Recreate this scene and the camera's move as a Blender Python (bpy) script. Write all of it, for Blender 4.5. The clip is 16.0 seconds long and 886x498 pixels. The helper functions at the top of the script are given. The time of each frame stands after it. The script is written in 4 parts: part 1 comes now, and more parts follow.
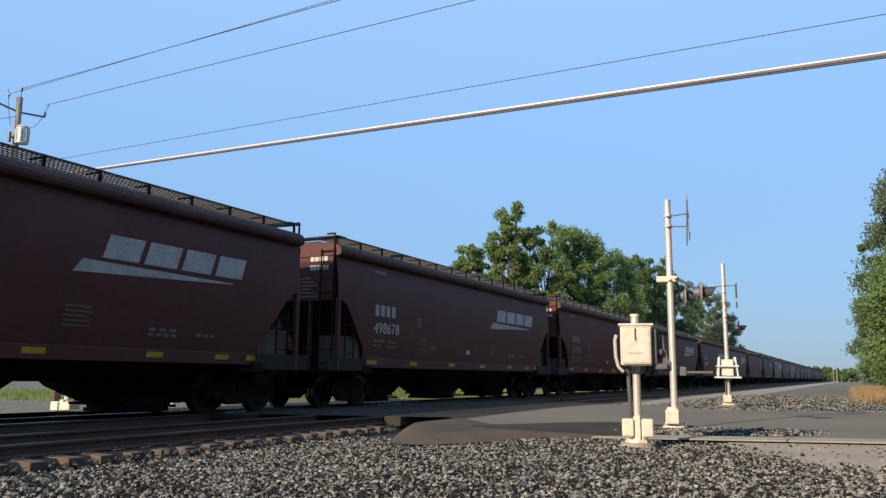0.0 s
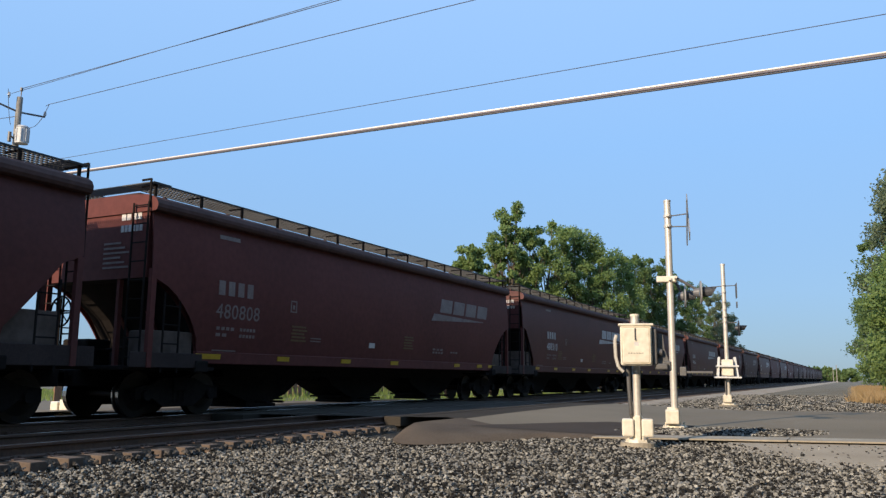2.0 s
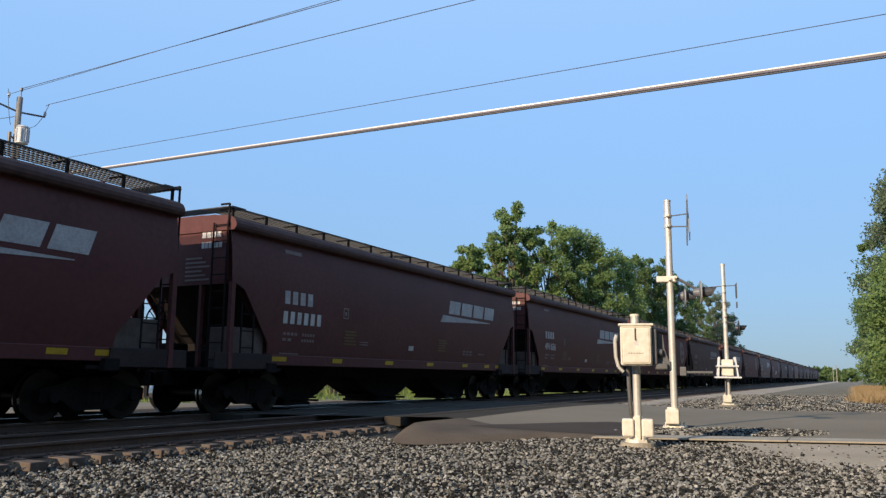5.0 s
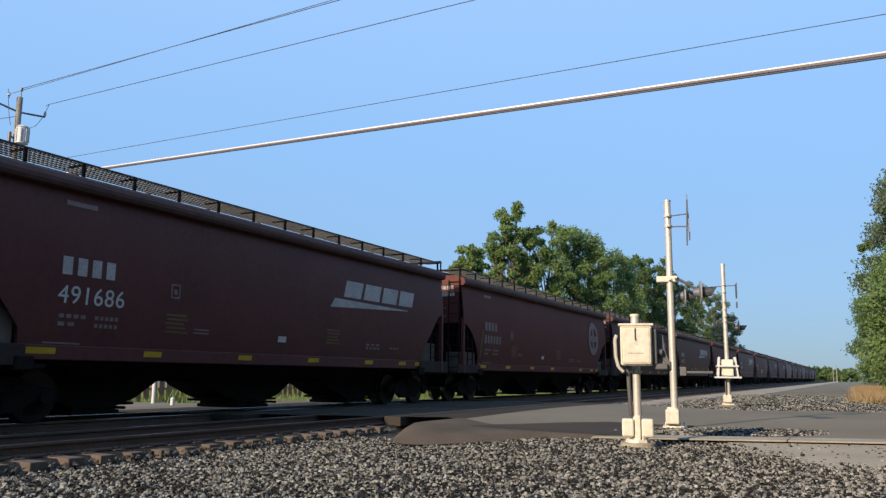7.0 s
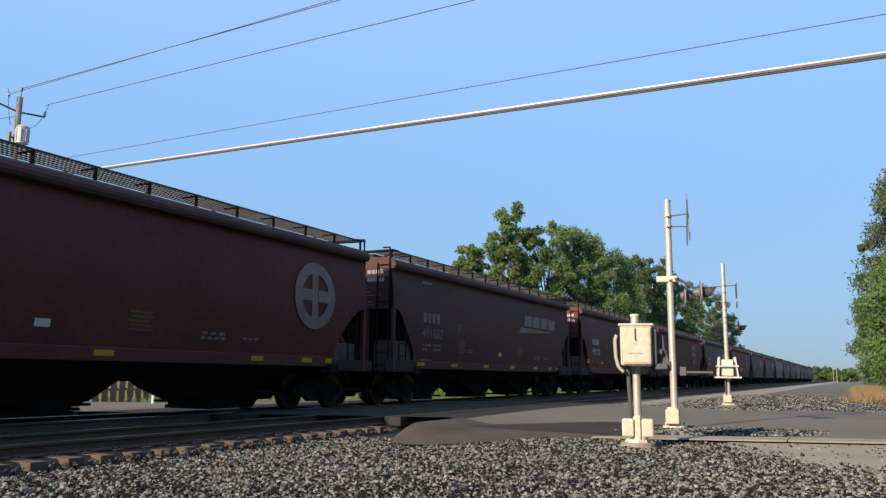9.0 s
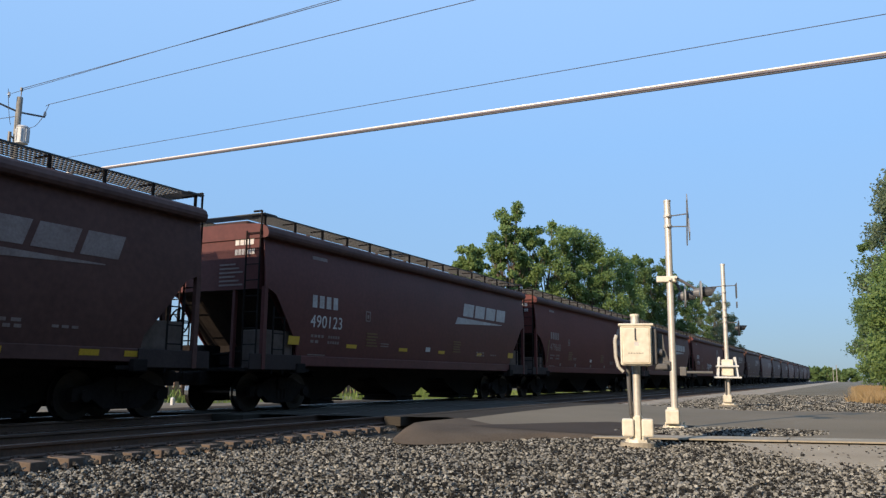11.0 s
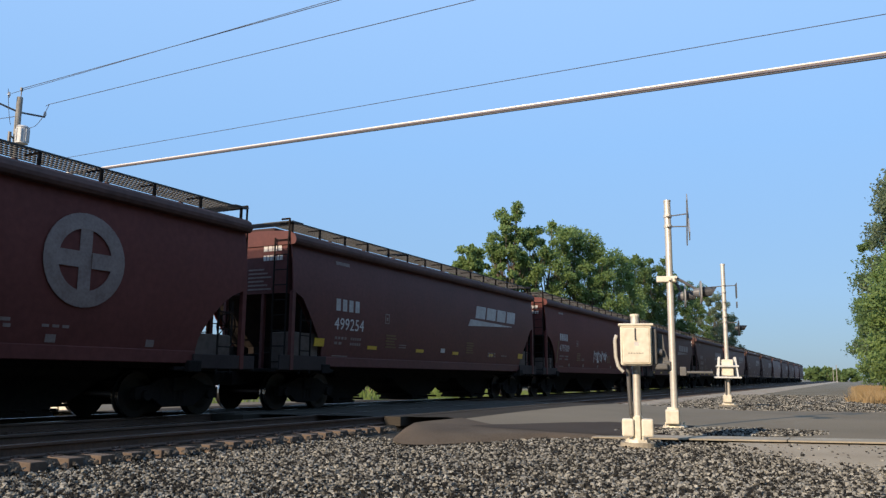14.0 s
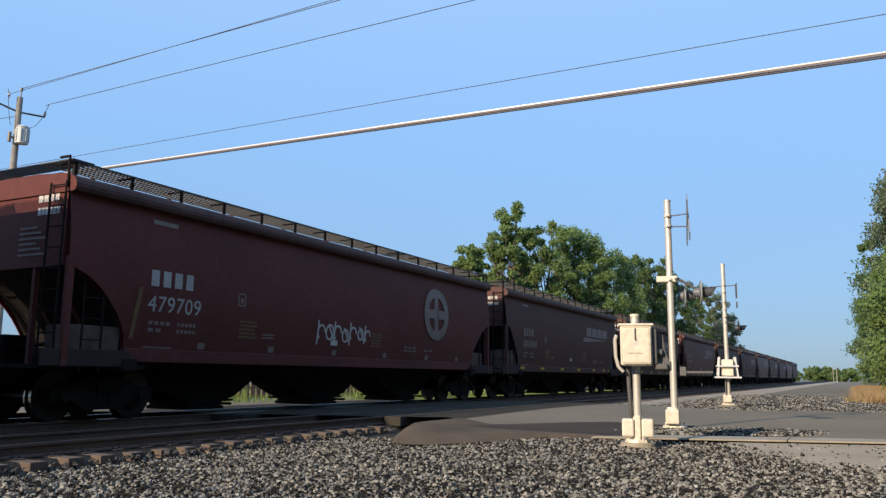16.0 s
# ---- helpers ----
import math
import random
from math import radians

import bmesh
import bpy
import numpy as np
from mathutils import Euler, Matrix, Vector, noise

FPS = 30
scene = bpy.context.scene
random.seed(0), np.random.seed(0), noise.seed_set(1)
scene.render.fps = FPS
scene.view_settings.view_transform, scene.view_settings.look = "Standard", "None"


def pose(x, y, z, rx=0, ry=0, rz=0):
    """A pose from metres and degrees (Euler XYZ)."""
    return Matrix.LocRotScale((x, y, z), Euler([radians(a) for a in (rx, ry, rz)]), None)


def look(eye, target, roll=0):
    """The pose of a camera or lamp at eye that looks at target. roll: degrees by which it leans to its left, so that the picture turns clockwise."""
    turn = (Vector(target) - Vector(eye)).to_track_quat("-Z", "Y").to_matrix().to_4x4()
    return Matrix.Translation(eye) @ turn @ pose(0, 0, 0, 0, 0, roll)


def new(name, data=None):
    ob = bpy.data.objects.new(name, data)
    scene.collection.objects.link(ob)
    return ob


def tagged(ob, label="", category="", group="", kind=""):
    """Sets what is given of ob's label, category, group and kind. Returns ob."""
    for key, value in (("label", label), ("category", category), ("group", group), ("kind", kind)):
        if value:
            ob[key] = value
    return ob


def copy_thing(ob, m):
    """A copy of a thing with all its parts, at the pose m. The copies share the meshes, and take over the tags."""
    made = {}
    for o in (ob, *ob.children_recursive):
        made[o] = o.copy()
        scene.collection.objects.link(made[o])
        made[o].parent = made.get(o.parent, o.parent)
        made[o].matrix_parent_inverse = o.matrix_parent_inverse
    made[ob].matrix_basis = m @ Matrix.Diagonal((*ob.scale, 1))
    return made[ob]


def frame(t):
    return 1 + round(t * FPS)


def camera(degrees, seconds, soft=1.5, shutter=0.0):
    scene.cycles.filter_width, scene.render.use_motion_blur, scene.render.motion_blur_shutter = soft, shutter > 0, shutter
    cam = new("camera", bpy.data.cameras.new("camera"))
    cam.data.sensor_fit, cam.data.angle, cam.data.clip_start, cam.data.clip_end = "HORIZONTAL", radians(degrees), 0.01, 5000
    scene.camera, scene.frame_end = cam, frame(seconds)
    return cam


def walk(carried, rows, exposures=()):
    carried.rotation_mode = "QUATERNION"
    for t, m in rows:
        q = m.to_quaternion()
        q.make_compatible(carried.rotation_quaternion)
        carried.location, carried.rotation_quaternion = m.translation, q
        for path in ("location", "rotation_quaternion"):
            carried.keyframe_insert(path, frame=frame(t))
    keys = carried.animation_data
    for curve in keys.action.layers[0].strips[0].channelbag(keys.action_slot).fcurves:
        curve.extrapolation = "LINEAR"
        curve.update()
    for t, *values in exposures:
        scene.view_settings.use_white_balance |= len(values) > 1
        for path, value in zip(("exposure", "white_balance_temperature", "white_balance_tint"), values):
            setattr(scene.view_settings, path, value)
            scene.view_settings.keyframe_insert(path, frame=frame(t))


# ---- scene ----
# The camera stands still beside the crossing; rail tops are z = 0, the tracks run along +Y.
EYE = Vector((0.0, 0.0, 0.89))
YAW, PITCH = 0.4752, 0.1591
AIM = Vector((-math.sin(YAW) * math.cos(PITCH), math.cos(YAW) * math.cos(PITCH), math.sin(PITCH)))
cam = camera(58.52, 16.0, soft=1.35)
STAND = look(EYE, EYE + AIM, 0.53)
walk(cam, [(0.0, STAND), (16.0, STAND)], exposures=[(0.0, 0.36, 6200, 14), (16.0, 0.36, 6200, 14)])

# ---- light ----
SUN_WAY = Vector((0.67, 2.45, -1.0)).normalized()
world = bpy.data.worlds.new("sky")
scene.world = world
world.use_nodes = True
wn = world.node_tree.nodes
sky = wn.new("ShaderNodeTexSky")
sky.sky_type = "NISHITA"
sky.sun_disc = False
sky.sun_elevation = math.asin(-SUN_WAY.z)
sky.sun_rotation = math.atan2(-SUN_WAY.x, -SUN_WAY.y)
sky.air_density, sky.dust_density, sky.ozone_density = 1.0, 0.5, 4.5
# humid summer haze: an even pale blue over most of the sky, greyer towards the horizon
wl = world.node_tree.links.new
aim_at, split, haze, veil = wn.new("ShaderNodeTexCoord"), wn.new("ShaderNodeSeparateXYZ"), wn.new("ShaderNodeValToRGB"), wn.new("ShaderNodeMix")
wl(aim_at.outputs["Generated"], split.inputs[0])
wl(split.outputs["Z"], haze.inputs["Fac"])
HAZE = [(0.0, (0.215, 0.32, 0.385)), (0.10, (0.24, 0.395, 0.56)), (0.28, (0.25, 0.45, 0.71)), (0.50, (0.315, 0.515, 0.79))]
while len(haze.color_ramp.elements) < len(HAZE):
    haze.color_ramp.elements.new(0.5)
for el, (at, col) in zip(haze.color_ramp.elements, HAZE):
    el.position, el.color = at, (*col, 1)
gain = wn.new("ShaderNodeVectorMath")
gain.operation = "SCALE"
gain.inputs["Scale"].default_value = 1 / 0.15
wl(haze.outputs["Color"], gain.inputs[0])
veil.data_type = "RGBA"
veil.inputs["Factor"].default_value = 0.88
wl(sky.outputs[0], veil.inputs["A"])
wl(gain.outputs["Vector"], veil.inputs["B"])
wl(veil.outputs["Result"], wn["Background"].inputs["Color"])
wn["Background"].inputs["Strength"].default_value = 0.15
sun = new("sun", bpy.data.lights.new("sun", "SUN"))
sun.data.energy, sun.data.angle, sun.data.color = 4.7, radians(0.5), (1.0, 0.80, 0.54)
sun.matrix_world = look((-20, -60, 30), Vector((-20, -60, 30)) + SUN_WAY)

# ---- materials ----
def mat(name, a, b=None, rough=0.7, metal=0.0, fine=30.0, coarse=1.5, bump=0.15, depth=0.01, per_piece=0.0, island=False, spec=0.5, top=0.0):
    """A surface that wanders between colours a and b at two scales, with fine relief."""
    b = b or tuple(c * 0.65 for c in a)
    m = bpy.data.materials.new(name)
    m.use_nodes = True
    n, link = m.node_tree.nodes, m.node_tree.links.new
    p = n["Principled BSDF"]
    co = n.new("ShaderNodeTexCoord")
    big, small = n.new("ShaderNodeTexNoise"), n.new("ShaderNodeTexNoise")
    big.inputs["Scale"].default_value, big.inputs["Detail"].default_value = coarse, 5
    small.inputs["Scale"].default_value, small.inputs["Detail"].default_value = fine, 3
    for t in (big, small):
        link(co.outputs["Object"], t.inputs["Vector"])
    add = n.new("ShaderNodeMath")
    add.operation = "ADD"
    link(big.outputs["Fac"], add.inputs[0])
    link(small.outputs["Fac"], add.inputs[1])
    last = add.outputs[0]
    if per_piece:
        info = n.new("ShaderNodeNewGeometry") if island else n.new("ShaderNodeObjectInfo")
        mul = n.new("ShaderNodeMath")
        mul.operation = "MULTIPLY_ADD"
        link(info.outputs["Random Per Island" if island else "Random"], mul.inputs[0])
        mul.inputs[1].default_value = per_piece
        link(last, mul.inputs[2])
        last = mul.outputs[0]
    rng = n.new("ShaderNodeMapRange")
    rng.inputs["From Min"].default_value, rng.inputs["From Max"].default_value = 0.7 + 0.25 * per_piece * top, 1.3 + per_piece * (1 + 0.1 * top)
    link(last, rng.inputs["Value"])
    mix = n.new("ShaderNodeMix")
    mix.data_type = "RGBA"
    mix.inputs["A"].default_value, mix.inputs["B"].default_value = (*a, 1), (*b, 1)
    link(rng.outputs[0], mix.inputs["Factor"])
    link(mix.outputs["Result"], p.inputs["Base Color"])
    p.inputs["Roughness"].default_value, p.inputs["Metallic"].default_value = rough, metal
    p.inputs["Specular IOR Level"].default_value = spec
    if bump:
        bp = n.new("ShaderNodeBump")
        bp.inputs["Strength"].default_value, bp.inputs["Distance"].default_value = bump, depth
        link(small.outputs["Fac"], bp.inputs["Height"])
        link(bp.outputs[0], p.inputs["Normal"])
    return m


def leaf_mat(name, a, b):
    m = mat(name, a, b, rough=0.55, fine=3.0, coarse=0.25, bump=0, per_piece=0.5, island=True, spec=0.3)
    n, link = m.node_tree.nodes, m.node_tree.links.new
    p, tr, ms = n["Principled BSDF"], n.new("ShaderNodeBsdfTranslucent"), n.new("ShaderNodeMixShader")
    link(p.inputs["Base Color"].links[0].from_socket, tr.inputs["Color"])
    ms.inputs[0].default_value = 0.45
    link(p.outputs[0], ms.inputs[1])
    link(tr.outputs[0], ms.inputs[2])
    link(ms.outputs[0], n["Material Output"].inputs["Surface"])
    return m


BROWN = mat("brown_car_paint", (0.116, 0.040, 0.037), (0.082, 0.029, 0.027), rough=0.5, fine=9, coarse=0.7, bump=0.05, spec=0.2)
BROWN_G = mat("weathered_grey_brown_car_paint", (0.105, 0.053, 0.045), (0.072, 0.036, 0.031), rough=0.6, fine=8, coarse=0.5, bump=0.05, spec=0.15)
BROWN_B = mat("faded_brown_car_paint", (0.135, 0.042, 0.037), (0.095, 0.030, 0.026), rough=0.58, fine=7, coarse=0.5, bump=0.05, spec=0.15)
ROOF = mat("dusty_roof_paint", (0.115, 0.066, 0.058), (0.075, 0.044, 0.039), rough=0.75, fine=6, coarse=0.8, spec=0.15)
GRATE = mat("galvanised_grating", (0.085, 0.085, 0.085), (0.05, 0.05, 0.05), rough=0.7, metal=0.2)
BLACKISH = mat("grimy_shaded_underframe", (0.020, 0.016, 0.014), (0.010, 0.008, 0.008), rough=0.85, fine=12, coarse=2, spec=0.12)
WHEEL = mat("wheel_steel", (0.035, 0.028, 0.025), (0.02, 0.016, 0.015), rough=0.5, metal=0.6)
TREAD = mat("polished_tread", (0.55, 0.53, 0.5), (0.4, 0.38, 0.36), rough=0.25, metal=1.0)
WHITE = mat("white_stencil_paint", (0.62, 0.60, 0.58), (0.40, 0.37, 0.36), rough=0.6, fine=20, coarse=3, bump=0)
SOFTWHITE = mat("dull_white_stencil_paint", (0.46, 0.44, 0.43), (0.30, 0.27, 0.26), rough=0.6, fine=20, coarse=3, bump=0)
FADED = mat("faded_stencil_paint", (0.24, 0.19, 0.175), (0.16, 0.11, 0.10), rough=0.6, fine=20, coarse=3, bump=0)
YELLOW = mat("yellow_reflector", (0.62, 0.40, 0.03), (0.45, 0.27, 0.02), rough=0.4, bump=0)
OLDYELLOW = mat("worn_yellow_stencil", (0.17, 0.10, 0.03), (0.10, 0.055, 0.03), rough=0.6, fine=20, coarse=3, bump=0)
DUSTY = mat("dusty_grey_brown_steel", (0.15, 0.115, 0.10), (0.09, 0.07, 0.06), rough=0.75, fine=6, coarse=1.5, spec=0.15)
GREYPLATE = mat("grey_side_plate", (0.055, 0.040, 0.037), (0.035, 0.026, 0.025), rough=0.7, spec=0.12)
RAIL = mat("rusty_rail", (0.13, 0.075, 0.05), (0.07, 0.045, 0.035), rough=0.8, fine=25)
RAILTOP = mat("worn_rail_head", (0.42, 0.40, 0.38), (0.25, 0.23, 0.21), rough=0.28, metal=0.9, bump=0)
TIE = mat("weathered_tie", (0.145, 0.105, 0.076), (0.07, 0.052, 0.042), rough=0.9, fine=14, coarse=2.5, bump=0.4, depth=0.02, per_piece=0.3)
# ballast colours for the track bed, the train's shade mixed into them
DARKBED = mat("train_shade_ballast", (0.040, 0.034, 0.028), (0.020, 0.017, 0.015), spec=0.1, rough=0.95, fine=22, coarse=0.8, bump=0.9, depth=0.05)
CROSSING = mat("train_shade_asphalt", (0.060, 0.052, 0.042), (0.036, 0.031, 0.026), rough=0.95, fine=40, coarse=0.4, bump=0.25, spec=0.08)
BEDSTONE = mat("train_shade_stone", (0.02, 0.019, 0.017), (0.11, 0.10, 0.09), rough=0.9, fine=18, coarse=2, bump=0.2, per_piece=1.5, island=True)
TAN = mat("packed_tan_pavement", (0.42, 0.35, 0.255), (0.31, 0.255, 0.185), spec=0.1, rough=0.95, fine=45, coarse=0.7, bump=0.3, depth=0.01)
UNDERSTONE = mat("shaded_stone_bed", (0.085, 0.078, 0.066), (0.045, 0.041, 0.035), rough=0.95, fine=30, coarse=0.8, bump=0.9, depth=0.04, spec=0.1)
GRAVEL = mat("gravel_ground", (0.21, 0.182, 0.125), (0.10, 0.087, 0.06), rough=0.95, fine=22, coarse=0.35, bump=0.9, depth=0.05)
STONE = mat("ballast_stone", (0.014, 0.0135, 0.0125), (0.50, 0.48, 0.425), rough=0.9, fine=18, coarse=2, bump=0.2, per_piece=1.9, island=True, top=2.0, spec=0.2)
PALEGRAVEL = mat("pale_gravel", (0.44, 0.375, 0.285), (0.22, 0.185, 0.14), rough=0.95, fine=16, coarse=0.6, bump=0.9, depth=0.05)
ASPHALT = mat("worn_asphalt", (0.225, 0.190, 0.138), (0.155, 0.132, 0.097), rough=0.95, fine=40, coarse=0.25, bump=0.25, spec=0.12)
PATCH = mat("brown_asphalt_apron", (0.135, 0.105, 0.076), (0.075, 0.058, 0.043), rough=0.95, fine=35, coarse=0.8, bump=0.5, spec=0.1)
DARKPATCH = mat("dark_brown_patch", (0.075, 0.058, 0.045), (0.05, 0.04, 0.032), rough=0.95, fine=35, coarse=0.6, bump=0.35, spec=0.1)
CONCRETE = mat("pale_concrete", (0.38, 0.335, 0.26), (0.27, 0.235, 0.18), rough=0.9, fine=18, coarse=1.2, spec=0.2)
ALU = mat("aluminium_paint", (0.62, 0.59, 0.53), (0.48, 0.45, 0.40), rough=0.42, metal=0.35, fine=15, coarse=2, bump=0.04)
CREAM = mat("cream_painted_steel", (0.72, 0.67, 0.55), (0.56, 0.50, 0.39), rough=0.45, fine=10, coarse=2.5, bump=0.04)
DARKSTEEL = mat("dark_galvanised_steel", (0.16, 0.155, 0.15), (0.09, 0.088, 0.085), rough=0.55, metal=0.5)
SIGNAL = mat("black_signal_enamel", (0.05, 0.05, 0.055), (0.03, 0.03, 0.033), rough=0.5)
HOOD = mat("grey_signal_hood", (0.15, 0.15, 0.155), (0.10, 0.10, 0.105), rough=0.5)
DISC = mat("weathered_grey_disc", (0.30, 0.30, 0.30), (0.20, 0.20, 0.20), rough=0.55)
REDLENS = mat("red_lens", (0.25, 0.012, 0.012), rough=0.15, bump=0)
WOODPOLE = mat("weathered_pole_wood", (0.34, 0.32, 0.28), (0.20, 0.185, 0.16), rough=0.9, fine=18, coarse=3, bump=0.3)
CABLE = mat("bright_cable_sheath", (0.85, 0.80, 0.74), (0.70, 0.66, 0.60), rough=0.35, metal=0.2, bump=0)
CABLE_M = mat("grey_lashed_cable", (0.17, 0.15, 0.18), (0.13, 0.12, 0.14), rough=0.7, bump=0)
CABLE_D = mat("dark_cable", (0.06, 0.06, 0.065), rough=0.5, bump=0)
WIRE = mat("bare_wire", (0.07, 0.085, 0.12), rough=0.7, bump=0)
TRANS = mat("grey_transformer_paint", (0.52, 0.52, 0.51), (0.42, 0.42, 0.41), rough=0.45)
BARK = mat("bark", (0.17, 0.135, 0.10), (0.08, 0.065, 0.05), rough=0.95, fine=8, coarse=2, bump=0.6, depth=0.03)
LEAF = leaf_mat("cottonwood_leaves", (0.25, 0.345, 0.115), (0.125, 0.19, 0.06))
LEAF_D = leaf_mat("dark_tree_leaves", (0.165, 0.24, 0.08), (0.075, 0.122, 0.04))
LEAF_S = leaf_mat("silver_leaves", (0.21, 0.255, 0.155), (0.10, 0.14, 0.075))
GRASS = leaf_mat("green_grass", (0.28, 0.34, 0.085), (0.14, 0.20, 0.05))
DRY = leaf_mat("dry_grass", (0.52, 0.38, 0.20), (0.34, 0.23, 0.11))
FENCEWOOD = mat("brown_fence_wood", (0.26, 0.15, 0.085), (0.16, 0.09, 0.05), rough=0.9, fine=10, coarse=2)
YPAINT = mat("yellow_machine_paint", (0.70, 0.42, 0.03), (0.55, 0.32, 0.02), rough=0.5)
SIDING = mat("pale_siding", (0.62, 0.62, 0.60), (0.5, 0.5, 0.48), rough=0.7)


# ---- mesh helpers ----
def part(name, bm, material, parent=None, label="", smooth=False):
    me = bpy.data.meshes.new(name)
    bmesh.ops.recalc_face_normals(bm, faces=bm.faces[:])
    bm.to_mesh(me)
    bm.free()
    me.materials.append(material)
    if smooth:
        me.shade_smooth()
    ob = new(name, me)
    ob.parent = parent
    return tagged(ob, label)


def raw(name, verts, faces, material, parent=None, label=""):
    me = bpy.data.meshes.new(name)
    me.from_pydata(verts, [], faces)
    me.materials.append(material)
    ob = new(name, me)
    ob.parent = parent
    return tagged(ob, label)


def empty(name, m, label, category, group="", kind=""):
    ob = new(name)
    ob.matrix_world = m
    return tagged(ob, label, category, group, kind)


def box(bm, x0, x1, y0, y1, z0, z1, bevel=0.0):
    r = bmesh.ops.create_cube(bm, size=1, matrix=Matrix.LocRotScale(((x0 + x1) / 2, (y0 + y1) / 2, (z0 + z1) / 2), None, (x1 - x0, y1 - y0, z1 - z0)))
    if bevel:
        edges = list({e for v in r["verts"] for e in v.link_edges})
        bmesh.ops.bevel(bm, geom=edges, offset=bevel, segments=2, affect="EDGES", profile=0.5)
    return bm


def rod(bm, p, q, r, r2=None, n=10):
    p, q = Vector(p), Vector(q)
    d = q - p
    m = Matrix.Translation((p + q) / 2) @ d.to_track_quat("Z", "Y").to_matrix().to_4x4()
    bmesh.ops.create_cone(bm, cap_ends=True, segments=n, radius1=r, radius2=r if r2 is None else r2, depth=d.length, matrix=m)
    return bm


def prism(bm, outline, x0, x1):
    """An outline in (y, z), pushed from x0 to x1."""
    a = [bm.verts.new((x0, y, z)) for y, z in outline]
    b = [bm.verts.new((x1, y, z)) for y, z in outline]
    bm.faces.new(a), bm.faces.new(b[::-1])
    for i in range(len(a)):
        j = (i + 1) % len(a)
        bm.faces.new((a[i], b[i], b[j], a[j]))
    return bm


def loft(bm, outline, y0, y1):
    """An outline in (x, z), pushed along y."""
    a = [bm.verts.new((x, y0, z)) for x, z in outline]
    b = [bm.verts.new((x, y1, z)) for x, z in outline]
    bm.faces.new(a), bm.faces.new(b[::-1])
    for i in range(len(a)):
        j = (i + 1) % len(a)
        bm.faces.new((a[i], b[i], b[j], a[j]))
    return bm


def B():
    return bmesh.new()


# ---- ground, road, tracks ----
NEAR, FAR = -10.07, -13.83          # track centre lines
GROUND = -0.25


def ground_z(x, y):
    if -16.6 < x < -8.97:
        return -0.18 if x > -9.3 else -0.215
    if x >= -8.97:
        return -0.18 - 0.14 * max(0, min(1, (x + 8.97) / 0.13)) + 0.07 * max(0, min(1, (x + 8.2) / 3.0))
    return -0.21 + (GROUND - 0.21) * min(1, (-16.6 - x) / 2.0) if x > -18.6 else -0.46 + 0.2 * min(1, (-18.6 - x) / 6)


xs = [-4000, -900, -300, -120, -60, -40, -30, -26, -22] + list(np.arange(-20, 8, 0.7)) + [10, 16, 30, 60, 150, 500, 4000]
xs = sorted(set(xs + [-9.5, -9.29, -8.97, -8.84, -8.7, -8.6, -8.2]))
ys = [-4000, -600, -150, -50, -20] + list(np.arange(-6, 46, 1.6)) + [50, 60, 75, 100, 140, 200, 300, 600, 1500, 4500]
verts = [(x, y, ground_z(x, y) + (0.02 * noise.noise((x * 0.6, y * 0.6, 0)) if abs(x) < 25 else 0)) for y in ys for x in xs]
w = len(xs)
faces = [(j * w + i, j * w + i + 1, (j + 1) * w + i + 1, (j + 1) * w + i) for j in range(len(ys) - 1) for i in range(w - 1)]
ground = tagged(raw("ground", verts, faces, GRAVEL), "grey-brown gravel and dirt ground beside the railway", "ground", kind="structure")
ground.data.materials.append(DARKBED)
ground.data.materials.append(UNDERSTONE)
# shade in the colour: train shadow over the tracks, gaps under the front stones
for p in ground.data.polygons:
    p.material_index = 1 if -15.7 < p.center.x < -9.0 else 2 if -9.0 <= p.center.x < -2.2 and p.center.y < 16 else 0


def road_near(x):
    return 16.4 + 0.35 * (x + 0.5) + 2.0 * np.clip((-6.2 - x) / 1.8, 0, 1) * np.clip((x + 20) / 3, 0, 1)


def road_far(x):
    return 29.6 + 0.35 * (x + 3.3)


def road_z(x):
    if x > -8.0:
        return -0.19 + 0.185 * max(0.0, min(1.0, (-3.5 - x) / 4.2)) ** 1.3
    if x > -16.5:
        return -0.005
    return -0.005 - 0.215 * max(0.0, min(1.0, (-16.5 - x) / 4.0))


rx = [-400, -120, -60, -40, -30, -25] + list(np.arange(-22, 6, 0.5)) + [8, 14, 30, 80, 400]
cols = 14
verts, faces = [], []
for i, x in enumerate(rx):
    for k in range(cols + 1):
        y = road_near(x) + (road_far(x) - road_near(x)) * k / cols
        wob = 0.14 * noise.noise((x * 0.9, y * 0.3, 3)) if k in (0, cols) else 0
        crown = 0.05 * math.sin(math.pi * k / cols)
        verts.append((x, y + wob, road_z(x) + crown * (0.0 if -17 < x < -8 else 1.0)))
faces = [(i * (cols + 1) + k, (i + 1) * (cols + 1) + k, (i + 1) * (cols + 1) + k + 1, i * (cols + 1) + k + 1) for i in range(len(rx) - 1) for k in range(cols)]
road = tagged(raw("road", verts, faces, ASPHALT), "worn grey asphalt road over the level crossing", "road", kind="structure")
# road over the tracks takes a darker asphalt that deepens the train's shadow
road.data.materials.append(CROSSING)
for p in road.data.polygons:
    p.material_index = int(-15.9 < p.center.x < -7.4)

